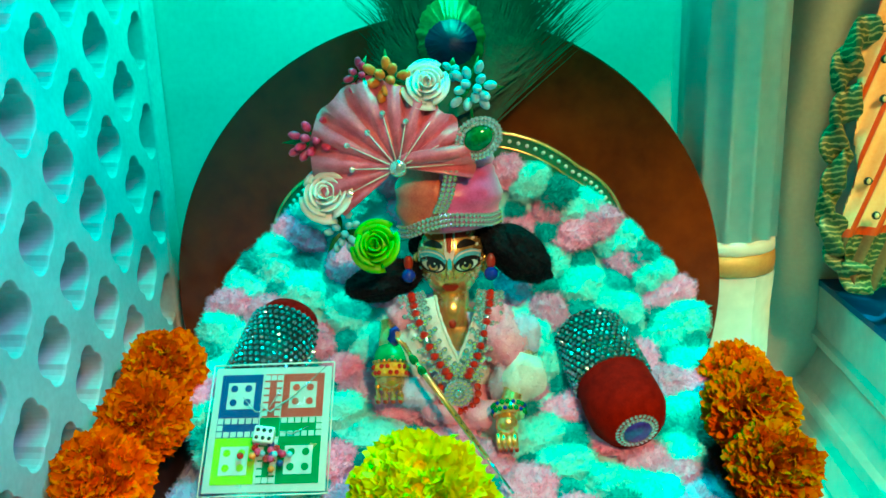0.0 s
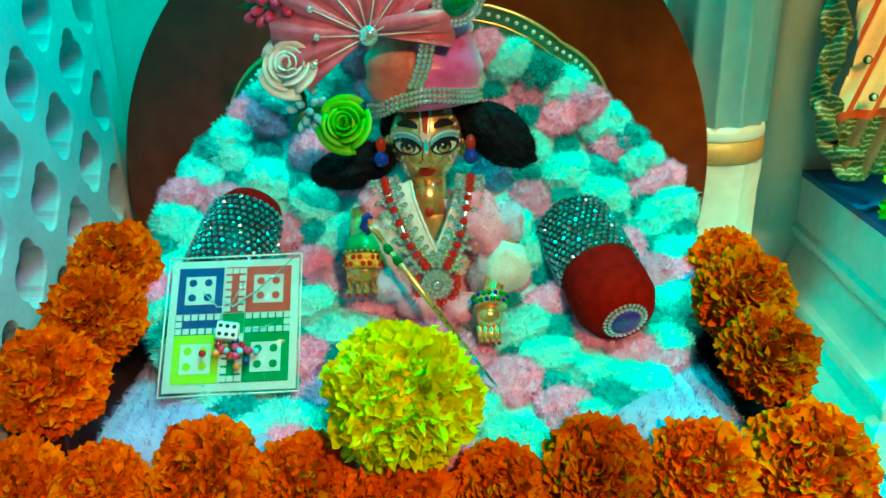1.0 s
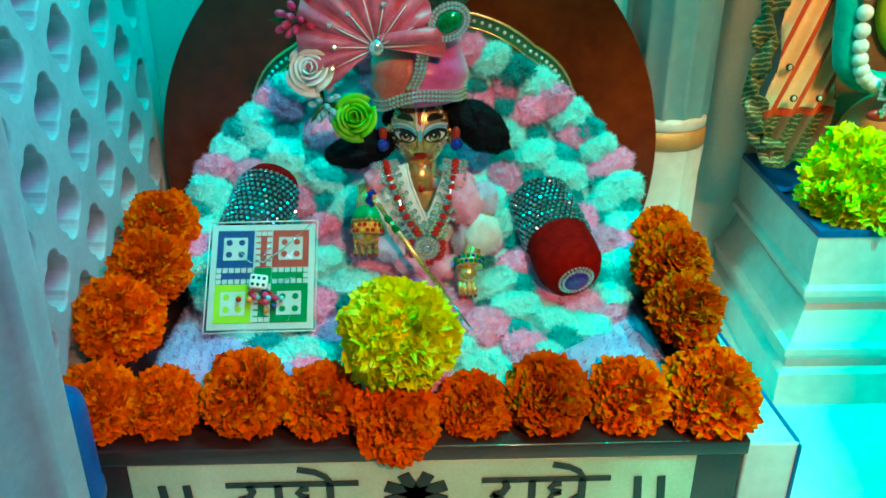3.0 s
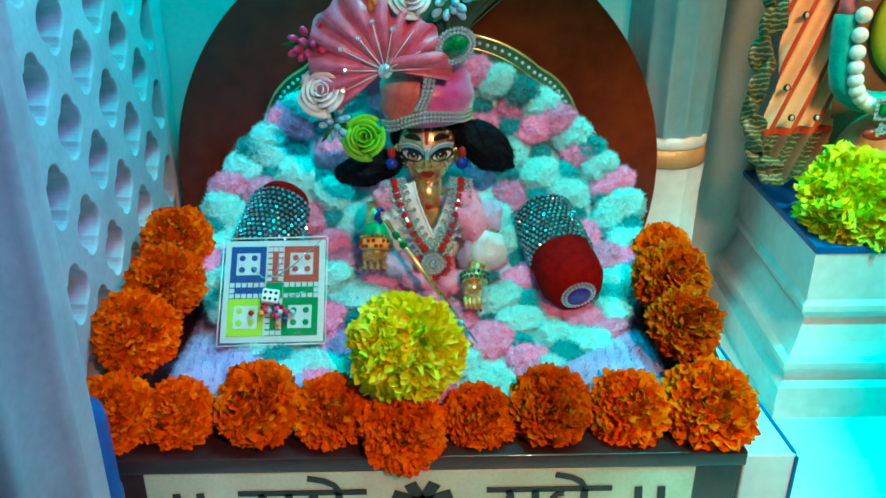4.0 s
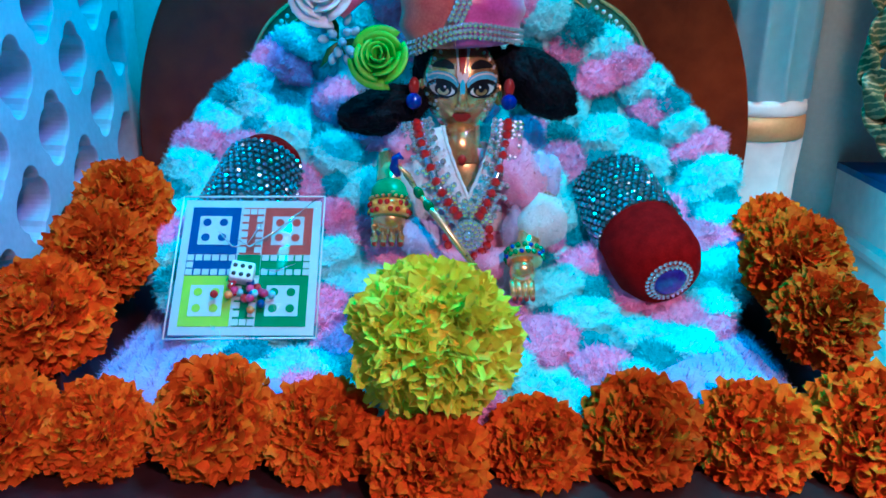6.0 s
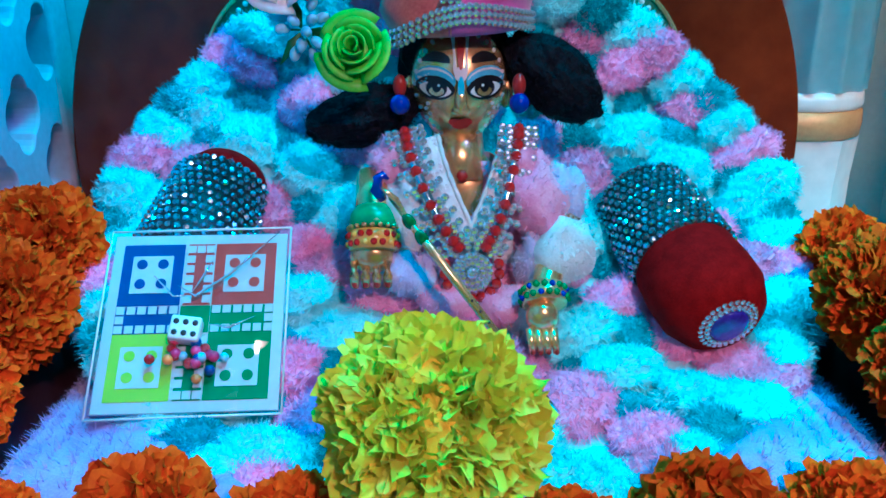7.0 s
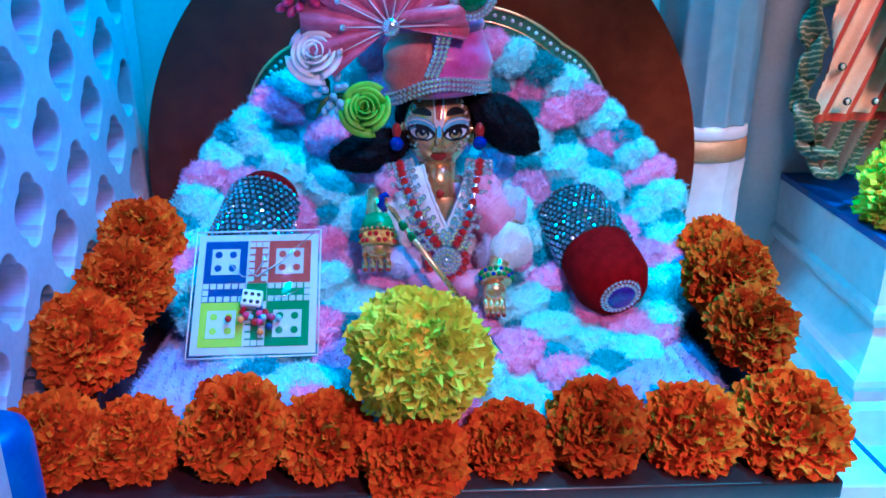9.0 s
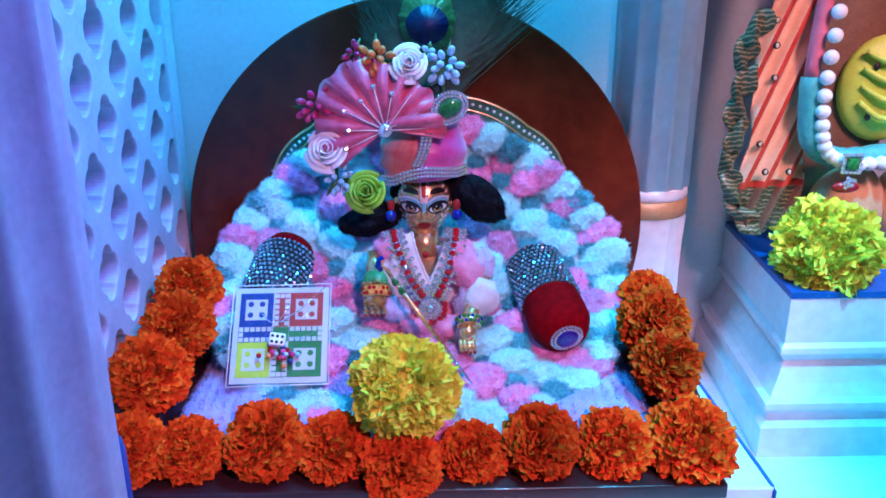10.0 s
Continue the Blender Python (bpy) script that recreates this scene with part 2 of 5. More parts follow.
def box(bm, x0, x1, y0, y1, z0, z1, bevel=0.0, slot=0):
    r = bmesh.ops.create_cube(bm, size=1.0, matrix=Matrix.LocRotScale(((x0 + x1) / 2, (y0 + y1) / 2, (z0 + z1) / 2), None, (x1 - x0, y1 - y0, z1 - z0)))
    faces = {f for v in r["verts"] for f in v.link_faces}
    for f in faces:
        f.material_index = slot
    if bevel:
        edges = list({e for v in r["verts"] for e in v.link_edges})
        bmesh.ops.bevel(bm, geom=edges, offset=bevel, segments=2, affect="EDGES", profile=0.6)
    return bm


def new_box(*a, **k):
    return box(bmesh.new(), *a, **k)


def ball(bm, c, r, u=12, v=8, slot=0, rot=None):
    """An ellipsoid; r is a radius or three of them."""
    s = (r, r, r) if isinstance(r, (int, float)) else r
    res = bmesh.ops.create_uvsphere(bm, u_segments=u, v_segments=v, radius=1.0, matrix=Matrix.LocRotScale(c, rot, s))
    for f in {f for w in res["verts"] for f in w.link_faces}:
        f.material_index = slot
    return res["verts"]


def tube(bm, pts, radii, n=8, slot=0, caps=True):
    """A round rod through pts with a radius at each."""
    pts = [Vector(p) for p in pts]
    if isinstance(radii, (int, float)):
        radii = [radii] * len(pts)
    rings, up = [], Vector((0.13, 0.31, 0.94)).normalized()
    for i, p in enumerate(pts):
        d = (pts[min(i + 1, len(pts) - 1)] - pts[max(i - 1, 0)]).normalized()
        a = d.cross(up)
        a = a.normalized() if a.length > 1e-4 else Vector((1, 0, 0))
        b = d.cross(a)
        rings.append([bm.verts.new(p + radii[i] * (math.cos(2 * math.pi * k / n) * a + math.sin(2 * math.pi * k / n) * b)) for k in range(n)])
    for i in range(len(rings) - 1):
        for k in range(n):
            bm.faces.new((rings[i][k], rings[i][(k + 1) % n], rings[i + 1][(k + 1) % n], rings[i + 1][k])).material_index = slot
    if caps:
        for ring in (rings[0][::-1], rings[-1]):
            bm.faces.new(ring).material_index = slot
    return bm


def lathe(bm, profile, n=32, flutes=0, depth=0.0, slot=0, half=False):
    """A turned form round z from (radius, z) rows, with flutes if wanted."""
    rows = []
    for r, z in profile:
        row = []
        for k in range(n):
            a = 2 * math.pi * k / n
            q = r - (depth * abs(math.sin(flutes * a / 2)) ** 0.7 if flutes else 0)
            row.append(bm.verts.new((q * math.cos(a), q * math.sin(a), z)))
        rows.append(row)
    for i in range(len(rows) - 1):
        for k in range(n):
            bm.faces.new((rows[i][k], rows[i][(k + 1) % n], rows[i + 1][(k + 1) % n], rows[i + 1][k])).material_index = slot
    bm.faces.new(rows[0][::-1]).material_index = slot
    bm.faces.new(rows[-1]).material_index = slot
    return bm


def blades(bm, spots, length, width, rng, slot=0, lean=0.8):
    """Short fur: one thin blade at each (place, normal), lying over by lean."""
    for p, nrm in spots:
        n = Vector(nrm)
        t = n.cross(Vector((rng.uniform(-1, 1), rng.uniform(-1, 1), rng.uniform(-1, 1))))
        d = (n * 0.7 + t.normalized() * lean * rng.uniform(0.4, 1.2)).normalized()
        s = d.cross(n)
        s = (s.normalized() if s.length > 1e-4 else Vector((1, 0, 0))) * width / 2
        l = length * rng.uniform(0.6, 1.2)
        p = Vector(p) - n * length * 0.1
        a, b, c = bm.verts.new(p - s), bm.verts.new(p + s), bm.verts.new(p + d * l)
        f = bm.faces.new((a, b, c))
        f.normal_update()
        if f.normal.dot(n) < 0:
            f.normal_flip()
        f.material_index = slot


def slab(bm, outline, h, slot=0):
    """A flat plate in the xz plane: outline rows of (x, z), from y = 0 to y = h."""
    a = [bm.verts.new((x, 0, z)) for x, z in outline]
    b = [bm.verts.new((x, h, z)) for x, z in outline]
    n = len(a)
    for f in (a, b[::-1]):
        bm.faces.new(f).material_index = slot
    for i in range(n):
        bm.faces.new((a[i], b[i], b[(i + 1) % n], a[(i + 1) % n])).material_index = slot
    return bm


# ---- the setting ----
FLOOR = 0.43
floor = tagged(link_bm("floor", new_box(-2.0, 2.0, -2.5, 0.9, FLOOR - 0.1, FLOOR), "marble", smooth=False), "glossy white marble shrine floor under coloured light", "floor", kind="structure")
tagged(link_bm("wall_north", new_box(-0.30, 0.285, 0.315, 0.36, FLOOR, 1.6, bevel=0.004), "wall", smooth=False), "plain white back wall of the shrine niche", "wall", kind="structure")
tagged(link_bm("wall_recess", new_box(0.285, 1.2, 0.40, 0.45, FLOOR, 1.6), "wall", smooth=False), "smooth pale recessed wall beside the column", "wall", kind="structure")
tagged(link_bm("ceiling", new_box(-2.0, 2.0, -2.5, 0.9, 2.3, 2.35), "room", smooth=False), "plain pale ceiling over the shrine room", "ceiling", kind="structure")
for nm, c in (("wall_south", (-2.0, 2.0, -2.55, -2.5)), ("wall_west", (-2.05, -2.0, -2.5, 0.9)), ("wall_east", (2.0, 2.05, -2.5, 0.9)), ("wall_behind", (-2.0, 2.0, 0.9, 0.95))):
    tagged(link_bm(nm, new_box(*c, FLOOR - 0.1, 2.3), "room", smooth=False), "plain pale painted room wall", "wall", kind="structure")


def lattice():
    """The pierced screen: staggered diamond cells, each with a four-lobed hole right through."""
    bm = bmesh.new()
    t, cw, ch, n = 0.030, 0.0365, 0.0725, 40
    def hole(k):
        a = 2 * math.pi * k / n
        c, s = math.cos(a), math.sin(a)
        # a wide middle with a narrower lobe above and below
        r = 1 / math.sqrt((c / 0.0188) ** 2 + (s / 0.0155) ** 2)
        if abs(c) * 0.0128 < 0.0092:
            r = max(r, 0.0128 * abs(s) + math.sqrt(0.0092 ** 2 - (0.0128 * c) ** 2))
        return r * c, r * s
    def rim(k):
        a = 2 * math.pi * k / n
        c, s = math.cos(a), math.sin(a)
        q = 1 / (abs(c) / cw + abs(s) / (ch / 2))
        return q * c, q * s
    for i in range(-7, 7):
        for k in range(-6, 8):
            y0, z0 = 0.0965 + cw * i, 0.789 + ch * k + (ch / 2 if i % 2 else 0)
            if z0 < FLOOR - 0.02 or z0 > 1.2:
                continue
            loops = []
            for depth, fn, grow in ((0, rim, 1), (0, hole, 1.06), (-0.0006, hole, 1.025), (-0.002, hole, 1.0), (-t, hole, 0.95), (-t, rim, 1)):
                loops.append([bm.verts.new((depth, y0 + fn(j)[0] * grow, z0 + fn(j)[1] * grow + 0.08 * (y0 + fn(j)[0] * grow - 0.0965))) for j in range(n)])
            for a, b in zip(loops, loops[1:]):
                for j in range(n):
                    bm.faces.new((a[j], a[(j + 1) % n], b[(j + 1) % n], b[j]))
    bmesh.ops.recalc_face_normals(bm, faces=bm.faces)
    return bm


ob = link_bm("wall_lattice", lattice(), "jali", smooth=False)
ob.location = (-0.237, 0, 0)
tagged(ob, "white pierced lattice screen with rows of lobed holes", "lattice screen", kind="structure")
tagged(link_bm("trim_lattice", new_box(-0.258, -0.2345, 0.288, 0.3145, FLOOR, 1.25, bevel=0.003), "jali"), "plain white border strip at the end of the pierced screen", "trim", kind="structure")
# backing wall whose dark colour paints the shade seen through the holes
tagged(link_bm("wall_behind_lattice", new_box(-0.34, -0.325, -0.20, 0.315, FLOOR, 1.3), "mauve", smooth=False), "mauve wall behind the pierced screen, coloured dark for the shade in its holes", "wall", kind="structure")

# foreground column at the end of the screen
bm = lathe(bmesh.new(), [(0.090, FLOOR), (0.090, 0.46), (0.083, 0.47), (0.079, 0.49), (0.079, 1.45), (0.090, 1.47), (0.090, 1.6)], 120, 14, 0.007)
ob = link_bm("column_front", bm, "jali")
ob.location = (-0.217, -0.160, 0)
tagged(ob, "pale fluted shrine column in front of the screen", "column", kind="structure")

# column against the back wall, with its gilded foot
col = holder("column_back", pose(0.250, 0.322, 0), "white fluted column with ochre gilding at its foot", "column", kind="structure")
part("shaft", lathe(bmesh.new(), [(0.048, 0.660), (0.048, 1.6)], 120, 14, 0.0042), "marble", col)
part("collar", lathe(bmesh.new(), [(0.0440, 0.6475), (0.0452, 0.6485), (0.0462, 0.6515), (0.0460, 0.6550), (0.0450, 0.660)], 40), "marble", col)
part("gilded_band", lathe(bmesh.new(), [(0.0440, 0.6290), (0.0462, 0.6300), (0.0470, 0.6380), (0.0462, 0.6470), (0.0440, 0.6480)], 40), "stain", col, "ochre gilded band")
bm = bmesh.new()
lathe(bm, [(0.052, FLOOR), (0.052, 0.50), (0.045, 0.52), (0.045, 0.600), (0.0470, 0.629)], 8)
bmesh.ops.rotate(bm, verts=bm.verts, matrix=Matrix.Rotation(radians(22.5), 3, "Z"))
part("foot", bm, "marble", col, smooth=False)


# marble block with blue edges beside the bench
blk = holder("marble_block", pose(0.2365, 0.006, FLOOR), "white marble block with dark blue painted edges beside the bench", "block")
part("body", new_box(0, 0.0375, 0, 0.30, 0, 0.0685, bevel=0.002), "marble", blk)
bm = bmesh.new()
tube(bm, [(0.0375, 0, 0), (0.0375, 0, 0.066), (0.0365, 0.002, 0.0685), (0.0375, 0.30, 0.0685)], 0.0016, 6)
part("edge_strip", bm, "blue", blk, "dark blue painted edge")


# neighbouring pedestal with stepped mouldings and a blue top
def footprint(x0, y0, grow):
    return [(x0 - grow, y0 - grow), (0.72 + grow, y0 - grow), (0.72 + grow, 0.399), (x0 + 0.028 - grow, 0.399)]


def pedestal():
    ped = holder("pedestal", pose(0, 0, 0), "white marble statue pedestal with stepped mouldings and blue top", "pedestal")
    rows = [(FLOOR, 0.022), (0.462, 0.022), (0.466, 0.014), (0.474, 0.014), (0.480, 0.019), (0.486, 0.019), (0.489, 0.012), (0.500, 0.005), (0.520, -0.004), (0.530, 0.004), (0.536, 0.004), (0.540, 0.0), (0.585, 0.0)]
    bm = bmesh.new()
    prev = None
    for z, g in rows:
        ring = [bm.verts.new((x, y, z)) for x, y in footprint(0.350, 0.168, g)]
        if prev:
            for k in range(4):
                bm.faces.new((prev[k], prev[(k + 1) % 4], ring[(k + 1) % 4], ring[k]))
        prev = ring
    bm.faces.new(prev)
    part("body", bm, "marble", ped, smooth=False)
    bm = bmesh.new()
    lo = [bm.verts.new((x, y, 0.5855)) for x, y in footprint(0.350, 0.168, 0.001)]
    hi = [bm.verts.new((x, y, 0.5915)) for x, y in footprint(0.350, 0.168, 0.001)]
    bm.faces.new(hi), bm.faces.new(lo[::-1])
    for k in range(4):
        bm.faces.new((lo[k], lo[(k + 1) % 4], hi[(k + 1) % 4], hi[k]))
    part("top", bm, "blue", ped, "blue painted top", smooth=False)
    return ped


pedestal()


# ---- bench ----
def stroke(bm, pts, w, y=0.0, h=0.0012):
    """A lettering stroke: a flat bar along pts (x, z) of width w."""
    pts = [Vector((p[0], 0, p[1])) for p in pts]
    a, b = [], []
    for i, p in enumerate(pts):
        d = (pts[min(i + 1, len(pts) - 1)] - pts[max(i - 1, 0)]).normalized()
        s = Vector((-d.z, 0, d.x)) * w / 2
        a.append(p + s), b.append(p - s)
    for i in range(len(pts) - 1):
        lo = [bm.verts.new(q + Vector((0, y, 0))) for q in (a[i], a[i + 1], b[i + 1], b[i])]
        hi = [bm.verts.new(q + Vector((0, y - h, 0))) for q in (a[i], a[i + 1], b[i + 1], b[i])]
        bm.faces.new(hi)
        for k in range(4):
            bm.faces.new((lo[k], lo[(k + 1) % 4], hi[(k + 1) % 4], hi[k]))
    return bm


def arc(cx, cz, rx, rz, a0, a1, n=10):
    return [(cx + rx * math.cos(radians(a0 + (a1 - a0) * i / n)), cz + rz * math.sin(radians(a0 + (a1 - a0) * i / n))) for i in range(n + 1)]


bench = holder("bench", pose(0, 0, FLOOR), "low dark brown laminate bench with a pale inscribed plate", "bench")
H = 0.5085 - FLOOR
part("seat_top", new_box(-0.232, 0.234, -0.003, 0.272, H - 0.012, H, bevel=0.0015), "bench", bench)
part("front_panel", new_box(-0.229, 0.231, 0.0, 0.016, 0.0, H - 0.0125, bevel=0.001), "bench", bench)
part("side_panel", new_box(-0.229, -0.213, 0.0165, 0.27, 0.0, H - 0.0125, bevel=0.001), "bench", bench)
part("side_panel", new_box(0.215, 0.231, 0.0165, 0.27, 0.0, H - 0.0125, bevel=0.001), "bench", bench)
for x0, x1 in ((-0.231, -0.199), (0.2065, 0.2325)):
    bm = new_box(x0, x1, 0.062, 0.215, H + 0.0005, H + 0.037, bevel=0.002)
    for v in bm.verts:
        if v.co.z > H + 0.02:
            v.co.z += 0.028 * (v.co.y - 0.062) / 0.153
    part("side_rail", bm, "bench", bench, "raised sloping side rail")
plate = part("name_plate", new_box(-0.1870, 0.1990, -0.0022, 0.0, 0.012, 0.0660, bevel=0.0012), "plate", bench, "pale brushed plate with black cut lettering")


def word(x0, width):
    """The word that stands on the plate twice, drawn stroke by stroke under its headline."""
    bm = bmesh.new()
    s, zt, w = width / 0.092, 0.0490, 0.0052
    def at(pts):
        return [(x0 + x * s, zt + z) for x, z in pts]
    stroke(bm, at([(0.0, 0.0), (0.092, 0.0)]), w * 0.75)
    stroke(bm, at([(0.016, 0.0), (0.018, -0.006), (0.015, -0.011), (0.008, -0.013)]), w)
    stroke(bm, at([(0.007, -0.012), (0.014, -0.017), (0.022, -0.026)]), w)
    stroke(bm, at([(0.036, 0.0), (0.036, -0.027)]), w)
    stroke(bm, at([(0.057, -0.004), (0.052, -0.0045), (0.049, -0.0075), (0.052, -0.0105), (0.057, -0.0115)]), w * 0.75)
    stroke(bm, at([(0.057, -0.0115), (0.051, -0.0135), (0.049, -0.0175), (0.053, -0.0215), (0.061, -0.0215), (0.070, -0.0150)]), w * 0.75)
    stroke(bm, at([(0.072, 0.0), (0.072, -0.027)]), w)
    stroke(bm, at([(0.072, 0.001), (0.069, 0.006), (0.062, 0.010), (0.050, 0.0125)]), w * 0.8)
    return bm


for n_, (x0, wd) in enumerate(((-0.123, 0.090), (0.0515, 0.089))):
    ob = part("word", word(x0, wd), "ink", plate, "राधे", smooth=False)
    ob.location.y = -0.0024
for x in (-0.166, -0.1495, 0.1595, 0.176):
    ob = part("bar", stroke(bmesh.new(), [(x, 0.0495), (x + 0.002, 0.0225)], 0.0052), "ink", plate, smooth=False)
    ob.location.y = -0.0024
bm = bmesh.new()
for k in range(8):
    a = 2 * math.pi * k / 8 + 0.39
    c, s = math.cos(a), math.sin(a)
    stroke(bm, [(0.006 + c * r, 0.0388 + s * r * 0.80) for r in (0.0, 0.010, 0.017, 0.0225)], 0.0088)
ob = part("flower_mark", bm, "ink", plate, smooth=False)
ob.location.y = -0.0024

# round board behind
bm = bmesh.new()
ring = [(0.232 * math.cos(2 * math.pi * k / 128), max(-0.189, 0.232 * math.sin(2 * math.pi * k / 128))) for k in range(128)]
slab(bm, ring, 0.012)
ob = link_bm("round_board", bm, "board", smooth=False)
ob.matrix_basis = pose(0.005, 0.2760, 0.62)
tagged(ob, "glossy dark brown round board standing against the wall", "round board")
bv = ob.modifiers.new("bevel", "BEVEL")
bv.width, bv.segments, bv.limit_method = 0.002, 2, "ANGLE"


# ---- mattress and cushion ----
def rounded(x0, x1, y0, y1, z0, z1, seg=22):
    """A soft flat pad with a sagging top."""
    bm = bmesh.new()
    rows = []
    for j in range(seg + 1):
        row = []
        for i in range(seg + 1):
            u, v = 2 * i / seg - 1, 2 * j / seg - 1
            e = (1 - abs(u) ** 6) * (1 - abs(v) ** 6)
            x, y = (x0 + x1) / 2 + u * (x1 - x0) / 2, (y0 + y1) / 2 + v * (y1 - y0) / 2
            row.append(bm.verts.new((x, y, z0 + (z1 - z0) * max(e, 0) ** 0.45 + 0.003 * noise.noise((x * 30, y * 30, 1)))))
        rows.append(row)
    for j in range(seg):
        for i in range(seg):
            bm.faces.new((rows[j][i], rows[j][i + 1], rows[j + 1][i + 1], rows[j + 1][i]))
    base = bmesh.ops.extrude_edge_only(bm, edges=[e for e in bm.edges if e.is_boundary])
    for v in base["geom"]:
        if isinstance(v, bmesh.types.BMVert):
            v.co.z = z0
    return bm


def fur_on(bm, count, rng):
    """Random spots on the faces of a bmesh, with normals, even by area."""
    bm.normal_update()
    faces = list(bm.faces)
    areas = [f.calc_area() for f in faces]
    out = []
    for f in rng.choices(faces, areas, k=count):
        w = [rng.random() + 1e-3 for _ in f.verts]
        s = sum(w)
        p = sum((v.co * (q / s) for v, q in zip(f.verts, w)), Vector())
        out.append((p, f.normal.copy()))
    return out


rng = random.Random(5)
mat_ = holder("fur_mattress", pose(0, 0, 0.5080), "flat lavender faux fur mattress lying on the bench", "mattress")
bm = rounded(-0.198, 0.207, 0.034, 0.262, 0.001, 0.043, 40)
for v in bm.verts:
    t_ = (0.262 - v.co.y) / 0.21
    v.co.x *= 1.0 - 0.03 * t_
    under = float(np.interp(v.co.y, [0.024, 0.041, 0.108, 0.198], [0.515, 0.522, 0.549, 0.597])) - 0.522 + 2.5 * max(0.0, abs(v.co.x - 0.008) - float(np.interp(v.co.y, [0.03, 0.06, 0.10, 0.15], [0.03, 0.10, 0.145, 0.165])))
    v.co.z = max(min(v.co.z, under), 0.001)
spots = fur_on(bm, 26000, rng)
part("pad", bm, "f_lilac", mat_)
bm = bmesh.new()
blades(bm, spots, 0.0060, 0.0007, rng, lean=0.7)
tagged(part("pile", bm, "f_lilac", mat_, smooth=False), kind="stuff")

CY = [0.024, 0.041, 0.108, 0.198, 0.243, 0.258, 0.262]
CZ = [0.515, 0.522, 0.549, 0.597, 0.662, 0.735, 0.790]
ARC = np.concatenate(([0], np.cumsum(np.hypot(np.diff(CY), np.diff(CZ)))))


def on_curve(s):
    """Place (y, z) and normal at the length s along the cushion's rise from seat to back."""
    y, z = float(np.interp(s, ARC, CY)), float(np.interp(s, ARC, CZ))
    y1, z1 = float(np.interp(s - 0.02, ARC, CY)), float(np.interp(s - 0.02, ARC, CZ))
    y2, z2 = float(np.interp(s + 0.02, ARC, CY)), float(np.interp(s + 0.02, ARC, CZ))
    n = Vector((0, -(z2 - z1), y2 - y1)).normalized()
    return y, z, n


def half_width(s):
    """Half the cushion's width at the length s."""
    return float(np.interp(s, [0.018, 0.03, 0.05, 0.08, 0.12, 0.16, 0.20, 0.235, 0.27, 0.30, 0.325, 0.345], [0.02, 0.075, 0.108, 0.142, 0.168, 0.180, 0.186, 0.176, 0.152, 0.122, 0.085, 0.03]))


CX = 0.008
cushion = holder("plush_cushion", pose(CX, 0.0, 0.5), "round tufted plush cushion in white, pink and teal, sloping up", "cushion")
bm = bmesh.new()
rows = []
for j in range(40):
    s = 0.020 + (0.344 - 0.020) * j / 39
    y, z, n = on_curve(s)
    w = half_width(s) - 0.006
    row = []
    for i in range(33):
        u = i / 16 - 1
        p = Vector((u * w, y, z - 0.5)) + n * (0.004 * (1 - u ** 4) - 0.006)
        row.append(bm.verts.new(p))
    rows.append(row)
back = [[bm.verts.new(v.co + Vector((0, 0.004, -0.012))) for v in r] for r in rows]
for grid, flip in ((rows, False), (back, True)):
    for j in range(39):
        for i in range(32):
            q = (grid[j][i], grid[j][i + 1], grid[j + 1][i + 1], grid[j + 1][i])
            bm.faces.new(q[::-1] if flip else q)
part("cover", bm, "f_white", cushion)


def puff(rx, ry, rz, seed, mat):
    """One soft tuft: an uneven flattened ball with short pile."""
    r = random.Random(seed)
    bm = bmesh.new()
    bmesh.ops.create_icosphere(bm, subdivisions=3, radius=1.0)
    for v in bm.verts:
        k = 1 + 0.26 * noise.noise(v.co * 2.2 + Vector((seed, 0, 0))) + 0.10 * noise.noise(v.co * 5 + Vector((0, seed, 0)))
        q = v.co * k
        v.co = Vector((rx * q.x, ry * q.y, rz * q.z))
    spots = fur_on(bm, 2600, r)
    blades(bm, spots, 0.0052, 0.0008, r, lean=1.1)
    me = bpy.data.meshes.new("tuft")
    bm.to_mesh(me)
    bm.free()
    me.materials.append(M[mat])
    return me


PUFF = {k: [puff(*d, 11 * i + len(k), "f_" + k) for i in range(5)] for k, d in (("white", (0.0210, 0.0148, 0.0115)), ("pink", (0.0200, 0.0145, 0.0115)), ("teal", (0.0110, 0.0090, 0.0080)))}


def tuft(kind, x, s, rng, lift=0.0, grow=1.0, turn=0.0):
    y, z, n = on_curve(s)
    ex = Vector((1, 0, 0))
    ey = n.cross(ex).normalized()
    rot = Matrix((ex, ey, n)).transposed().to_4x4()
    m = Matrix.Translation(Vector((x - CX, y, z - 0.5)) + n * lift) @ rot @ Matrix.Rotation(turn + rng.uniform(-0.55, 0.55), 4, "Z") @ Matrix.Diagonal((*[grow * rng.uniform(0.86, 1.18) for _ in range(3)], 1))
    piece("tuft", rng.choice(PUFF[kind]), cushion, m)


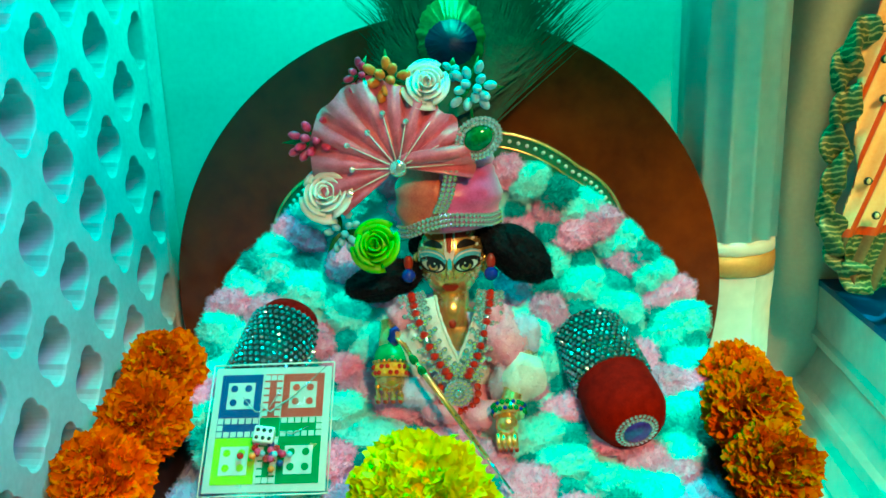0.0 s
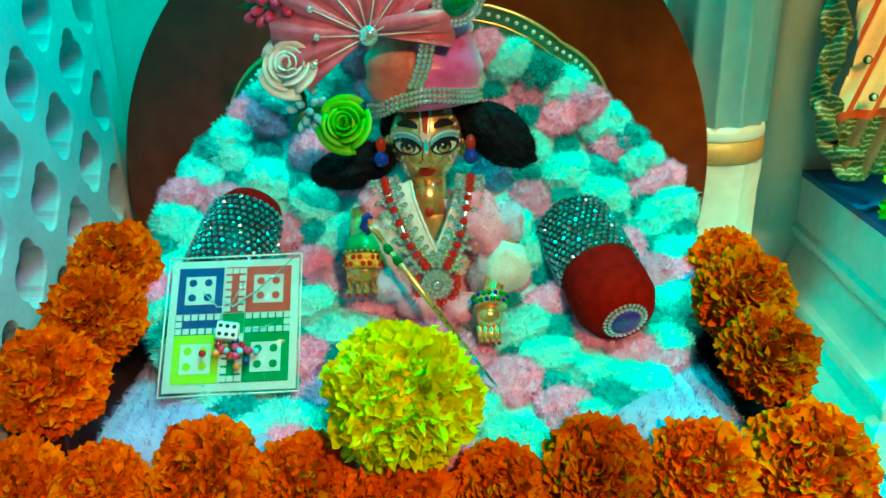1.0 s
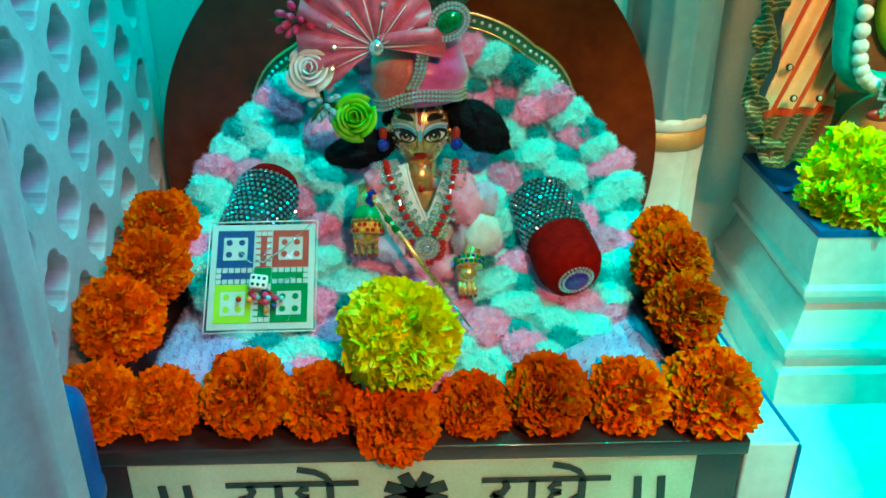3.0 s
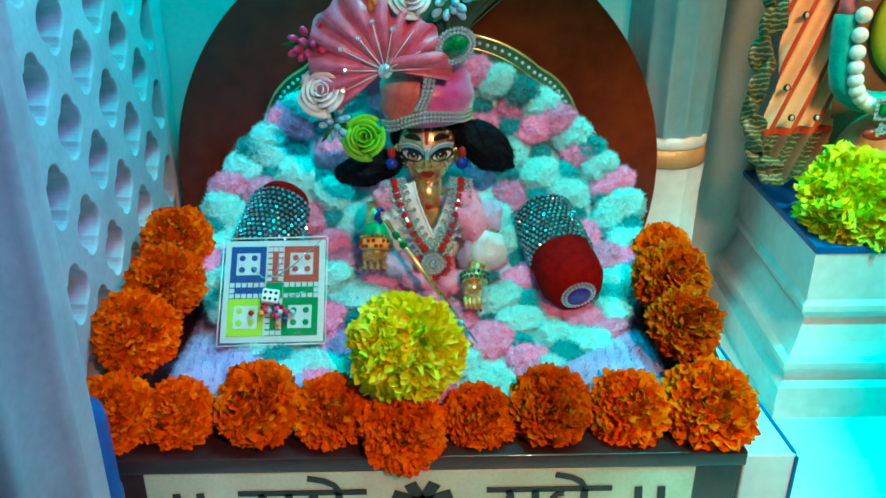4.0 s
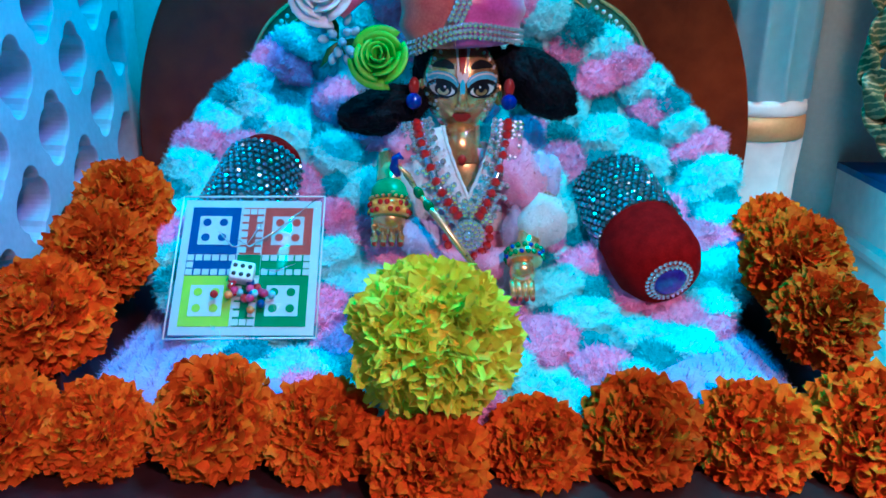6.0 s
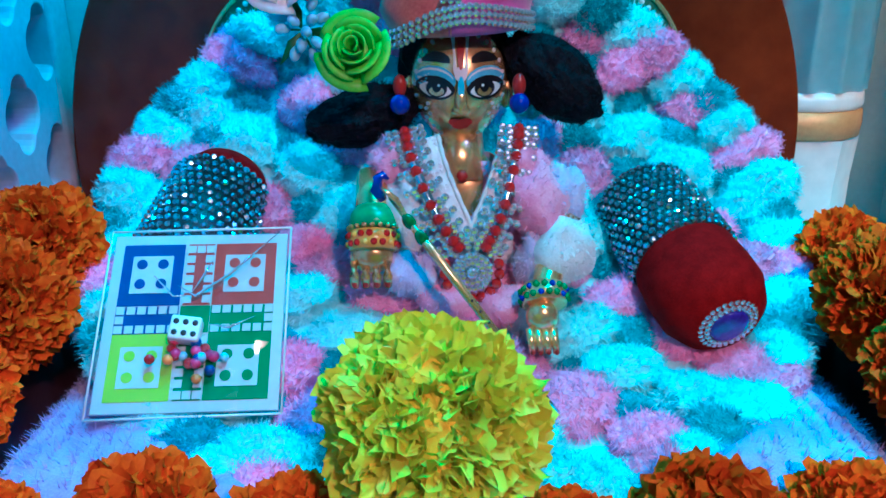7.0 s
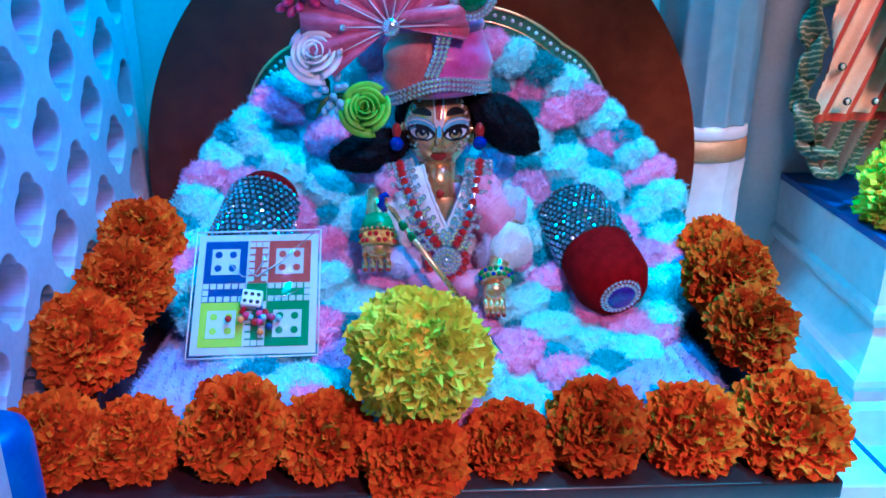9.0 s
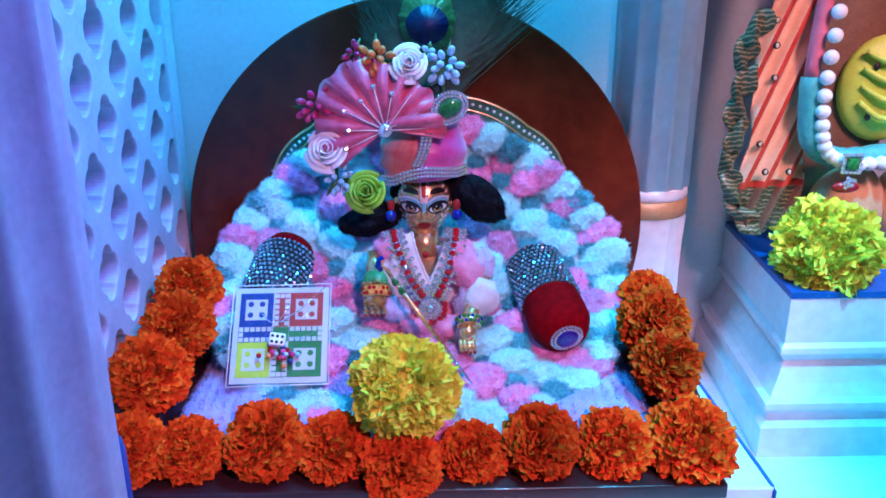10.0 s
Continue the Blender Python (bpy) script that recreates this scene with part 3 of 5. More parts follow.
rng = random.Random(21)
row = 0
s = 0.032
while s < 0.335:
    w = half_width(s) - 0.010
    for c in range(-6, 7):
        x = CX + 0.055 * c + (0.0275 if row % 2 else 0) + rng.uniform(-0.006, 0.006)
        kind = "pink" if (c + row // 2 + (row % 2)) % 2 == 0 else "white"
        # folded pleats of the back beside and behind the turban stand upright and lie deeper
        fold = s > 0.215 and -0.01 < x - CX < 0.105
        if abs(x - CX) < w:
            if fold:
                tuft("pink" if rng.random() < 0.62 else kind, x, s + rng.uniform(-0.003, 0.003), rng, -0.005, 1.0, 1.15)
            else:
                tuft(kind, x, s + rng.uniform(-0.004, 0.004), rng, rng.uniform(-0.0015, 0.0015))
        xt = x + 0.0275 + rng.uniform(-0.004, 0.004)
        if abs(xt - CX) < w and rng.random() < 0.72:
            tuft("teal", xt, s + rng.uniform(-0.005, 0.005), rng, -0.001, rng.uniform(0.70, 1.0))
    s += 0.0215
    row += 1
# rolled rim of tufts round the edge
for side in (-1, 1):
    s, k, last = 0.028, 0, None
    while s < 0.340:
        x = CX + side * (half_width(s) - 0.004)
        y, z, n = on_curve(s)
        here = Vector((x, y, z))
        if last is None or (here - last).length > 0.0190:
            tuft(("white", "pink", "white", "teal")[k % 4], x, s, rng, 0.001, 0.95 if k % 4 != 3 else 1.25)
            last, k = here, k + 1
        s += 0.002

# beaded cloth back that shows above the cushion
bk = holder("backrest_cloth", pose(CX, 0.2655, 0.5), "green cloth backrest with gold bead edging behind the cushion", "backrest")
def arch(a, grow=0.0):
    """Scalloped top line."""
    x = -0.150 * math.cos(a)
    z = 0.130 + (0.128 + grow) * max(math.sin(a), 0) ** 0.72 + 0.005 * abs(math.sin(4.0 * a))
    return x * (1 + grow * 4), z
line = [arch(math.pi * k / 60) for k in range(61)]
part("cloth", slab(bmesh.new(), [(-0.14, 0.02)] + line + [(0.14, 0.02)], 0.004), "backcloth", bk, smooth=False)
bm = bmesh.new()
tube(bm, [(x, -0.001, z) for x, z in line], 0.0016, 6)
part("gold_cord", bm, "gold", bk, "gold cord edge")
bm = bmesh.new()
tube(bm, [(x * 0.93, -0.0005, 0.13 + (z - 0.13) * 0.915) for x, z in line], 0.0010, 6)
part("gold_cord", bm, "gold", bk, "gold cord edge")
bm = bmesh.new()
ball(bm, (0, 0, 0), 0.0017, 8, 6)
bead_me = bpy.data.meshes.new("bead")
bm.to_mesh(bead_me), bm.free()
bead_me.materials.append(M["pearl"])
for k in range(8, 112, 2):
    x, z = arch(math.pi * k / 120)
    piece("bead", bead_me, bk, pose(x * 0.965, -0.0012, 0.13 + (z - 0.13) * 0.957))


# ---- bolsters ----
def bolster(a, b, r, label, span):
    a, b = Vector(a), Vector(b)
    L = (b - a).length
    m = Matrix.Translation(a) @ (b - a).to_track_quat("Z", "Y").to_matrix().to_4x4()
    t = holder("bolster", m, label, "bolster", "pair of bolsters")
    prof = [(0.010, 0.0), (r * 0.62, 0.001), (r * 0.84, 0.006), *([(r * 1.02, 0.016), (r * 1.04, 0.028), (r * 1.04, L * span[0] * 0.72), (r * 1.01, L * span[0] * 0.97)] if span[0] > 0.3 else [(r * 0.97, 0.016), (r, 0.028)]), (r, L * span[0] + 0.03), (r, L - 0.022), (r * 0.95, L - 0.012), (r * 0.80, L - 0.004), (r * 0.45, L)]
    part("body", lathe(bmesh.new(), prof, 40), "velvet", t, "dark red velvet")
    z0, z1 = L * span[0], L * span[1]
    part("band", lathe(bmesh.new(), [(r * 0.99, z0), (r + 0.0007, z0 + 0.001), (r + 0.0007, z1 - 0.001), (r * 0.97, z1)], 40), "navy", t, "dark band set with rhinestones")
    bm = bmesh.new()
    rows, g = 12, random.Random(12)
    for i in range(rows):
        z = z0 + (z1 - z0) * (i + 0.5) / rows
        for k in range(38):
            q = 2 * math.pi * (k + 0.5 * (i % 2)) / 38
            ball(bm, ((r + 0.0009) * math.cos(q), (r + 0.0009) * math.sin(q), z), 0.0020, 6, 4, rot=Euler((g.uniform(0, 6.28), g.uniform(0, 6.28), g.uniform(0, 6.28))))
    tagged(part("rhinestone_cover", bm, "steel", t, "rows of small grey rhinestones", smooth=False), kind="stuff")
    bm = bmesh.new()
    ball(bm, (0, 0, -0.0008), (0.0095, 0.0095, 0.0022), 16, 8)
    part("button", bm, "violet", t, "violet blue end button")
    bm = bmesh.new()
    ball(bm, (0, 0, 0), 0.00165, 8, 6)
    st = bpy.data.meshes.new("stone")
    bm.to_mesh(st), bm.free()
    st.materials.append(M["crystal"])
    for rad, num in ((0.0105, 22), (0.0132, 28)):
        for k in range(num):
            q = 2 * math.pi * k / num
            piece("stone", st, t, pose(rad * math.cos(q), rad * math.sin(q), 0.0003 if rad < 0.012 else 0.0015))
    return t


bolster((0.1310, 0.106, 0.5770), (0.1120, 0.206, 0.6140), 0.0256, "red velvet bolster with a rhinestone band lying on the cushion", (0.40, 0.90))
bolster((-0.1290, 0.150, 0.586), (-0.1150, 0.222, 0.625), 0.0262, "red velvet bolster with a rhinestone band behind the board game", (0.06, 0.80))


# ---- marigolds ----
def flower_mesh(r, count, seed, mats, size=1.0, ruffle=1.0, full=0.62, lump=0.13):
    """A dense pompom of crinkled petals round the axis z."""
    g = random.Random(seed)
    bm = bmesh.new()
    for i in range(count):
        zc = 1 - 1.85 * (i + 0.5) / count
        a = i * 2.39996 + g.uniform(-0.25, 0.25)
        q = math.sqrt(max(1 - zc * zc, 0))
        d = Vector((q * math.cos(a), q * math.sin(a), zc))
        d = (d + 0.16 * Vector((g.uniform(-1, 1), g.uniform(-1, 1), g.uniform(-1, 1)))).normalized()
        side = Vector((0, 0, 1)).cross(d)
        side = side.normalized() if side.length > 0.05 else Vector((1, 0, 0))
        side = (side + 0.7 * Vector((g.uniform(-1, 1), g.uniform(-1, 1), g.uniform(-1, 1)))).normalized()
        over = d.cross(side).normalized()
        wide = size * r * g.uniform(0.10, 0.17)
        r0, r1 = r * 0.50, r * g.uniform(0.86, 1.07) * (1 + lump * noise.noise(d * 2.6 + Vector((seed, 0, 0))))
        lean = over * r * g.uniform(-0.06, 0.10)
        low = [bm.verts.new(d * r0 + side * wide * 0.3 * k) for k in (-1, 1)]
        mid = [bm.verts.new(d * (r0 + (r1 - r0) * 0.66) + lean * 0.5 + side * wide * 0.8 * k + over * r * 0.05 * ruffle * g.uniform(-1, 1)) for k in (-1, 0, 1)]
        top = [bm.verts.new(d * r1 * (1 + 0.03 * g.uniform(-1, 1) - 0.17 * k * k) + lean * (1 + 0.5 * (1 - k * k)) + side * wide * k + over * r * 0.075 * ruffle * g.uniform(-1, 1)) for k in (-1, -0.5, 0, 0.5, 1)]
        bm.faces.new((low[0], mid[1], mid[0])), bm.faces.new((low[0], low[1], mid[1])), bm.faces.new((low[1], mid[2], mid[1]))
        bm.faces.new((mid[0], mid[1], top[1], top[0])), bm.faces.new((mid[1], top[2], top[1])), bm.faces.new((mid[1], top[3], top[2])), bm.faces.new((mid[1], mid[2], top[4], top[3]))
    me = bpy.data.meshes.new("petals")
    bm.to_mesh(me)
    bm.free()
    me.materials.append(M[mats[0]])
    me.polygons.foreach_set("use_smooth", [True] * len(me.polygons))
    # filler ball that shows in the gaps between the petals
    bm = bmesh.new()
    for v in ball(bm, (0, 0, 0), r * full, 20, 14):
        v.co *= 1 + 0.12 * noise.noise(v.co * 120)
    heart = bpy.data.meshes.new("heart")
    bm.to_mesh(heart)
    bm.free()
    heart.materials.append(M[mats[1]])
    return me, heart


# orange heads: their dark heart colour stands for shade between the petals
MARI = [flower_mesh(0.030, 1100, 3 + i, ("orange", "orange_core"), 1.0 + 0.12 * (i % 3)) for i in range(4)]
row_spots = [(-0.2120, 0.5270, 0.0293), (-0.1660, 0.5270, 0.0265), (-0.1100, 0.5340, 0.0306), (-0.0580, 0.5260, 0.0275), (-0.0070, 0.5215, 0.0298), (0.0470, 0.5190, 0.0265), (0.0980, 0.5280, 0.0296), (0.1550, 0.5250, 0.0290), (0.2130, 0.5260, 0.0345)]
rng = random.Random(8)
def marigold(me, c, r, base, tip, label, group, name="marigold"):
    ob = new(name)
    tagged(piece("petals", me[0], ob, Matrix()), kind="stuff")
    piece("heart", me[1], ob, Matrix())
    ob.matrix_basis = Matrix.Translation(c) @ Vector(tip).to_track_quat("Z", "Y").to_matrix().to_4x4() @ Matrix.Rotation(rng.uniform(0, 6.28), 4, "Z") @ Matrix.Diagonal((r / base, r / base, r / base * 0.88, 1))
    return tagged(ob, label, "flower", group)
for i, (x, z, r) in enumerate(row_spots):
    y = 0.010 if i == 4 else 0.026
    marigold(MARI[i % 4], (x, y, z), r, 0.030, (rng.uniform(-0.35, 0.35), -0.75, 0.65), "fresh orange marigold head in the row on the bench front" if i != 8 else "large bright orange marigold head on the bench corner", "front row of marigolds")
for x, y, z, r in ((0.206, 0.074, 0.568, 0.0275), (0.207, 0.116, 0.586, 0.0305), (0.213, 0.165, 0.587, 0.0270), (-0.208, 0.076, 0.566, 0.0315), (-0.197, 0.118, 0.586, 0.0305), (-0.199, 0.165, 0.604, 0.0290)):
    marigold(MARI[rng.randrange(4)], (x, y, z), r, 0.030, (rng.uniform(-0.2, 0.2), -0.8, 0.6), "fresh orange marigold head on the raised side rail", "marigolds on the side rails")
YEL = [flower_mesh(0.040, 1900, 31 + i, ("yellow", "yellow_core"), 0.85, 1.5, 0.82, 0.20) for i in range(2)]
marigold(YEL[0], (-0.0045, 0.034, 0.573), 0.0395, 0.040, (0.05, -0.75, 0.65), "large bright yellow marigold head leaning on the cushion", "", "yellow_marigold")
marigold(YEL[1], (0.397, 0.205, 0.621), 0.0480, 0.040, (-0.1, -0.8, 0.6), "large bright yellow marigold head at the statue's feet", "", "yellow_marigold")


# ---- idol and its dress ----
HEAD = Vector((0.0118, 0.180, 0.6780))
HR = (0.0240, 0.0245, 0.0305)


def face_y(x, z):
    """Front of the head at x, z measured from its centre."""
    k = 1 - 0.22 * max(0.0, -z / HR[2]) ** 1.5
    q = 1 - (x / (HR[0] * k)) ** 2 - (z / HR[2]) ** 2
    return -HR[1] * math.sqrt(max(q, 0.0))


def decal(bm, outline, slot, lift=0.0005):
    """A thin painted patch that follows the face."""
    cx = sum(p[0] for p in outline) / len(outline)
    cz = sum(p[1] for p in outline) / len(outline)
    def at(x, z):
        return bm.verts.new(HEAD + Vector((x, face_y(x, z) - lift, z)))
    mid = at(cx, cz)
    inner = [at((x + cx) / 2, (z + cz) / 2) for x, z in outline]
    outer = [at(x, z) for x, z in outline]
    n = len(outline)
    for i in range(n):
        bm.faces.new((mid, inner[i], inner[(i + 1) % n])).material_index = slot
        bm.faces.new((inner[i], outer[i], outer[(i + 1) % n], inner[(i + 1) % n])).material_index = slot


def oval(cx, cz, rx, rz, turn=0.0, n=16, point=1.0):
    out = []
    for i in range(n):
        a = 2 * math.pi * i / n
        x, z = rx * math.cos(a), rz * math.copysign(abs(math.sin(a)) ** point, math.sin(a))
        out.append((cx + x * math.cos(turn) - z * math.sin(turn), cz + x * math.sin(turn) + z * math.cos(turn)))
    return out


def idol():
    bm = bmesh.new()
    # brass head, neck, chest, arms and hands; slots: brass, white, aqua, black, red
    for v in ball(bm, HEAD, HR, 40, 28):
        d = v.co - HEAD
        d.x *= 1 - 0.22 * max(0.0, -d.z / HR[2]) ** 1.5
        v.co = HEAD + d
    ball(bm, HEAD + Vector((0, -0.0240, -0.0060)), (0.0034, 0.0042, 0.0070), 12, 10)
    ball(bm, HEAD + Vector((0, -0.0240, -0.0100)), (0.0046, 0.0034, 0.0030), 12, 8)
    for s in (-1, 1):
        ball(bm, HEAD + Vector((s * 0.0240, 0.001, -0.004)), (0.0040, 0.0050, 0.0085), 10, 8)
        e = s * 0.0120
        # painted lid, eye, iris and brow
        decal(bm, oval(e, 0.0040, 0.0098, 0.0064, s * 0.14, point=1.1), 2, 0.0004)
        decal(bm, oval(e, 0.0048, 0.0088, 0.0046, s * 0.16, point=1.1), 1, 0.0006)
        decal(bm, oval(e, 0.0034, 0.0092, 0.0050, s * 0.16, point=1.1), 2, 0.0008)
        decal(bm, oval(e, 0.0004, 0.0094, 0.0056, s * 0.14, point=1.2), 3, 0.0010)
        decal(bm, oval(e, -0.0004, 0.0076, 0.0036, s * 0.14, point=1.3), 1, 0.0012)
        decal(bm, oval(e - s * 0.0006, 0.0002, 0.0050, 0.0043), 3, 0.0014)
        decal(bm, oval(e - s * 0.0006, -0.0012, 0.0036, 0.0022), 0, 0.0016)
        decal(bm, oval(e - s * 0.0006, 0.0006, 0.0020, 0.0022), 3, 0.0018)
        decal(bm, oval(e - s * 0.0016, 0.0016, 0.0007, 0.0007, n=8), 1, 0.0020)
        brow = [(s * (0.0052 + 0.0026 * k), 0.0112 + 0.0034 * math.sin(0.55 + 0.42 * k)) for k in range(6)]
        wide = [0.0012, 0.0022, 0.0025, 0.0022, 0.0016, 0.0006]
        decal(bm, [(x, z + h) for (x, z), h in zip(brow, wide)] + [(x, z - h) for (x, z), h in zip(brow[::-1], wide[::-1])], 3, 0.0007)
        for k in range(13):
            a = radians(78 - 12.5 * k)
            edge = 0.90 * HR[0] * (1 - 0.22 * max(0.0, -math.sin(a)) ** 1.5) * math.cos(a)
            decal(bm, oval(s * edge, 0.85 * HR[2] * math.sin(a), 0.0011, 0.0011, n=8), 1, 0.0006)
        for k in range(5):
            decal(bm, oval(s * (0.0155 + 0.0012 * math.sin(2.2 * k)), -0.0075 - 0.0024 * k, 0.0010, 0.0010, n=8), 1, 0.0006)
    # forehead mark: pale fork with a red stroke, running down the nose
    for s in (-1, 1):
        decal(bm, [(s * 0.0016, 0.0050), (s * 0.0034, 0.0075), (s * 0.0046, 0.0250), (s * 0.0026, 0.0250), (s * 0.0020, 0.0110)], 1, 0.0006)
    decal(bm, oval(0, 0.0066, 0.0030, 0.0036), 1, 0.0008)
    decal(bm, oval(0, 0.0165, 0.0016, 0.0080), 4, 0.0010)
    decal(bm, oval(0, 0.0010, 0.0016, 0.0050), 2, 0.0030)
    decal(bm, oval(-0.0022, -0.0160, 0.0036, 0.0019), 4, 0.0009)
    decal(bm, oval(0.0022, -0.0160, 0.0036, 0.0019), 4, 0.0010)
    decal(bm, oval(0, -0.0178, 0.0042, 0.0017), 4, 0.0012)
    tube(bm, [(0.0115, 0.178, 0.655), (0.0115, 0.174, 0.643), (0.0115, 0.170, 0.630)], [0.0130, 0.0130, 0.0170], 16)
    ball(bm, (0.0120, 0.1720, 0.6180), (0.0240, 0.0175, 0.0300), 18, 12)
    ball(bm, (0.0125, 0.1555, 0.6360), (0.0030, 0.0020, 0.0030), 10, 8, slot=4)
    # arm that rests on the cushion
    tube(bm, [(0.064, 0.158, 0.618), (0.0570, 0.142, 0.603), (0.0500, 0.125, 0.589), (0.0480, 0.119, 0.583)], [0.0090, 0.0080, 0.0066, 0.0064], 14)
    ball(bm, (0.0475, 0.1155, 0.5785), (0.0078, 0.0060, 0.0080), 14, 10)
    for k in range(4):
        x = 0.0425 + 0.0036 * k
        tube(bm, [(x - 0.001, 0.1120, 0.5745), (x - 0.0006, 0.1085, 0.5690), (x, 0.1075, 0.5640)], [0.0021, 0.0020, 0.0015], 7)
        ball(bm, (x, 0.1062, 0.5650), (0.0012, 0.0008, 0.0014), 6, 5, slot=4)
    # raised hand that holds the flute
    tube(bm, [(-0.030, 0.160, 0.636), (-0.031, 0.148, 0.622), (-0.031, 0.141, 0.609)], [0.0090, 0.0085, 0.0080], 14)
    ball(bm, (-0.0315, 0.1385, 0.6020), (0.0105, 0.0070, 0.0090), 14, 10)
    for k in range(4):
        x = -0.0395 + 0.0052 * k
        tube(bm, [(x, 0.1345, 0.600), (x, 0.1305, 0.5945), (x, 0.1325, 0.5885)], [0.0025, 0.0025, 0.0020], 7)
        ball(bm, (x, 0.1302, 0.5905), (0.0016, 0.0010, 0.0022), 6, 5, slot=4)
    # seated lower body under the robe
    ball(bm, (0.012, 0.178, 0.568), (0.040, 0.030, 0.030), 18, 12)
    ob = link_bm("idol", bm, ["gold", "skinpaint", "aqua", "black", "redpaint"])
    return tagged(ob, "polished brass idol with a painted face seated on the cushion", "statue")


idol()


def bezier(pts, n):
    """Even places along a smooth line through pts."""
    pts = [Vector(p) for p in pts]
    out = []
    for i in range(n):
        t = i / (n - 1) * (len(pts) - 1)
        k = min(int(t), len(pts) - 2)
        f = t - k
        p0, p1, p2, p3 = pts[max(k - 1, 0)], pts[k], pts[k + 1], pts[min(k + 2, len(pts) - 1)]
        out.append(0.5 * ((2 * p1) + (p2 - p0) * f + (2 * p0 - 5 * p1 + 4 * p2 - p3) * f * f + (3 * p1 - p0 - 3 * p2 + p3) * f ** 3))
    return out


def robe():
    t = holder("plush_robe", pose(0.012, 0.172, 0.54), "pink and white plush robe with white collar on the idol", "robe")
    bm = bmesh.new()
    rows, n = [], 56
    for j in range(15):
        v = j / 14
        z = 0.004 + 0.098 * v
        w = 0.056 - 0.014 * v - 0.022 * max(0, v - 0.70) / 0.30
        d = 0.034 - 0.014 * v
        row = []
        for k in range(n):
            a = 2 * math.pi * k / n
            f = 1 + 0.12 * noise.noise((3 * math.cos(a), 3 * math.sin(a), 5 * v)) + 0.06 * math.sin(9 * a + 4 * v) * (1 - v)
            x, y = w * f * math.cos(a), d * f * math.sin(a)
            # open neckline in front
            if y < 0 and v > 0.60:
                y *= 1 - 0.9 * (v - 0.60) / 0.40 * max(0.0, 1 - abs(x - 0.003) / 0.018)
            row.append(bm.verts.new((x, y, z)))
        rows.append(row)
    for j in range(14):
        for k in range(n):
            f = bm.faces.new((rows[j][k], rows[j][(k + 1) % n], rows[j + 1][(k + 1) % n], rows[j + 1][k]))
            a = 2 * math.pi * k / n
            q = noise.noise((2.6 * math.cos(a), 2.6 * math.sin(a), j * 0.25 + 3))
            f.material_index = 1 if q > 0.18 else (2 if q < -0.28 else 0)
    g = random.Random(4)
    bm.normal_update()
    spots = [[], [], []]
    faces = list(bm.faces)
    for f in g.choices(faces, [f.calc_area() for f in faces], k=9000):
        w = [g.random() + 1e-3 for _ in f.verts]
        spots[f.material_index].append((sum((v.co * (q / sum(w)) for v, q in zip(f.verts, w)), Vector()), f.normal.copy()))
    part("body", bm, ["robe", "robew", "robel"], t)
    bm = bmesh.new()
    for k in range(3):
        blades(bm, spots[k], 0.0052, 0.0006, g, slot=k, lean=0.8)
    tagged(part("pile", bm, ["robe", "robew", "robel"], t, smooth=False), kind="stuff")
    # gathered sleeves and shoulder folds
    folds = (((0.046, -0.033, 0.061), (0.0150, 0.0130, 0.0185), "robew", 20), ((0.035, -0.024, 0.084), (0.0150, 0.0130, 0.0220), "robe", -15), ((0.030, -0.018, 0.100), (0.0120, 0.0110, 0.0130), "robe", 30), ((0.048, -0.016, 0.084), (0.0120, 0.0120, 0.0170), "robel", 20),
             ((0.034, -0.030, 0.058), (0.0090, 0.0080, 0.0160), "robel", 10), ((-0.036, -0.012, 0.088), (0.0130, 0.0120, 0.0170), "robew", -15), ((-0.032, -0.016, 0.104), (0.0110, 0.0100, 0.0110), "robe", -30), ((-0.026, -0.026, 0.078), (0.0090, 0.0080, 0.0190), "robew", -8),
             ((-0.024, -0.030, 0.050), (0.0140, 0.0110, 0.0120), "robel", 40), ((-0.006, -0.034, 0.040), (0.0160, 0.0110, 0.0110), "robe", 10), ((0.018, -0.036, 0.036), (0.0150, 0.0110, 0.0110), "robe", -20), ((0.032, -0.036, 0.030), (0.0130, 0.0100, 0.0110), "robew", 15))
    for c, r, m, turn in folds:
        bm = bmesh.new()
        for v in ball(bm, (0, 0, 0), 1.0, 22, 16):
            v.co *= 1 + 0.22 * noise.noise(v.co * 1.8 + Vector(c) * 80) + 0.10 * math.sin(5 * v.co.x + 2 * v.co.z + 60 * c[0])
            v.co = Vector((v.co.x * r[0], v.co.y * r[1], v.co.z * r[2]))
        blades(bm, fur_on(bm, 1100, g), 0.0036, 0.0005, g)
        o = part("sleeve_fold", bm, m, t)
        o.matrix_basis = pose(*c, 0, turn, 0)
    # broad white collar bands crossing to a point, with a ribbed inner edge
    for s in (-1, 1):
        line_in = bezier([(0.004 + s * 0.0150, -0.012, 0.116), (0.004 + s * 0.0125, -0.0215, 0.106), (0.004 + s * 0.0070, -0.0290, 0.092), (0.004, -0.0335, 0.076), (0.004 - s * 0.002, -0.0350, 0.066)], 18)
        line_out = bezier([(0.004 + s * 0.0270, -0.012, 0.114), (0.004 + s * 0.0250, -0.0200, 0.101), (0.004 + s * 0.0190, -0.0275, 0.084), (0.004 + s * 0.0100, -0.0330, 0.066), (0.004 + s * 0.0050, -0.0345, 0.054)], 18)
        bm = bmesh.new()
        grid = [[bm.verts.new(a.lerp(b, k / 6) + Vector((0, -0.0034 * math.sin(math.pi * (k + 0.3) / 6.6), 0))) for k in range(7)] for a, b in zip(line_in, line_out)]
        for j in range(17):
            for k in range(6):
                q = (grid[j][k], grid[j][k + 1], grid[j + 1][k + 1], grid[j + 1][k])
                bm.faces.new(q if s < 0 else q[::-1])
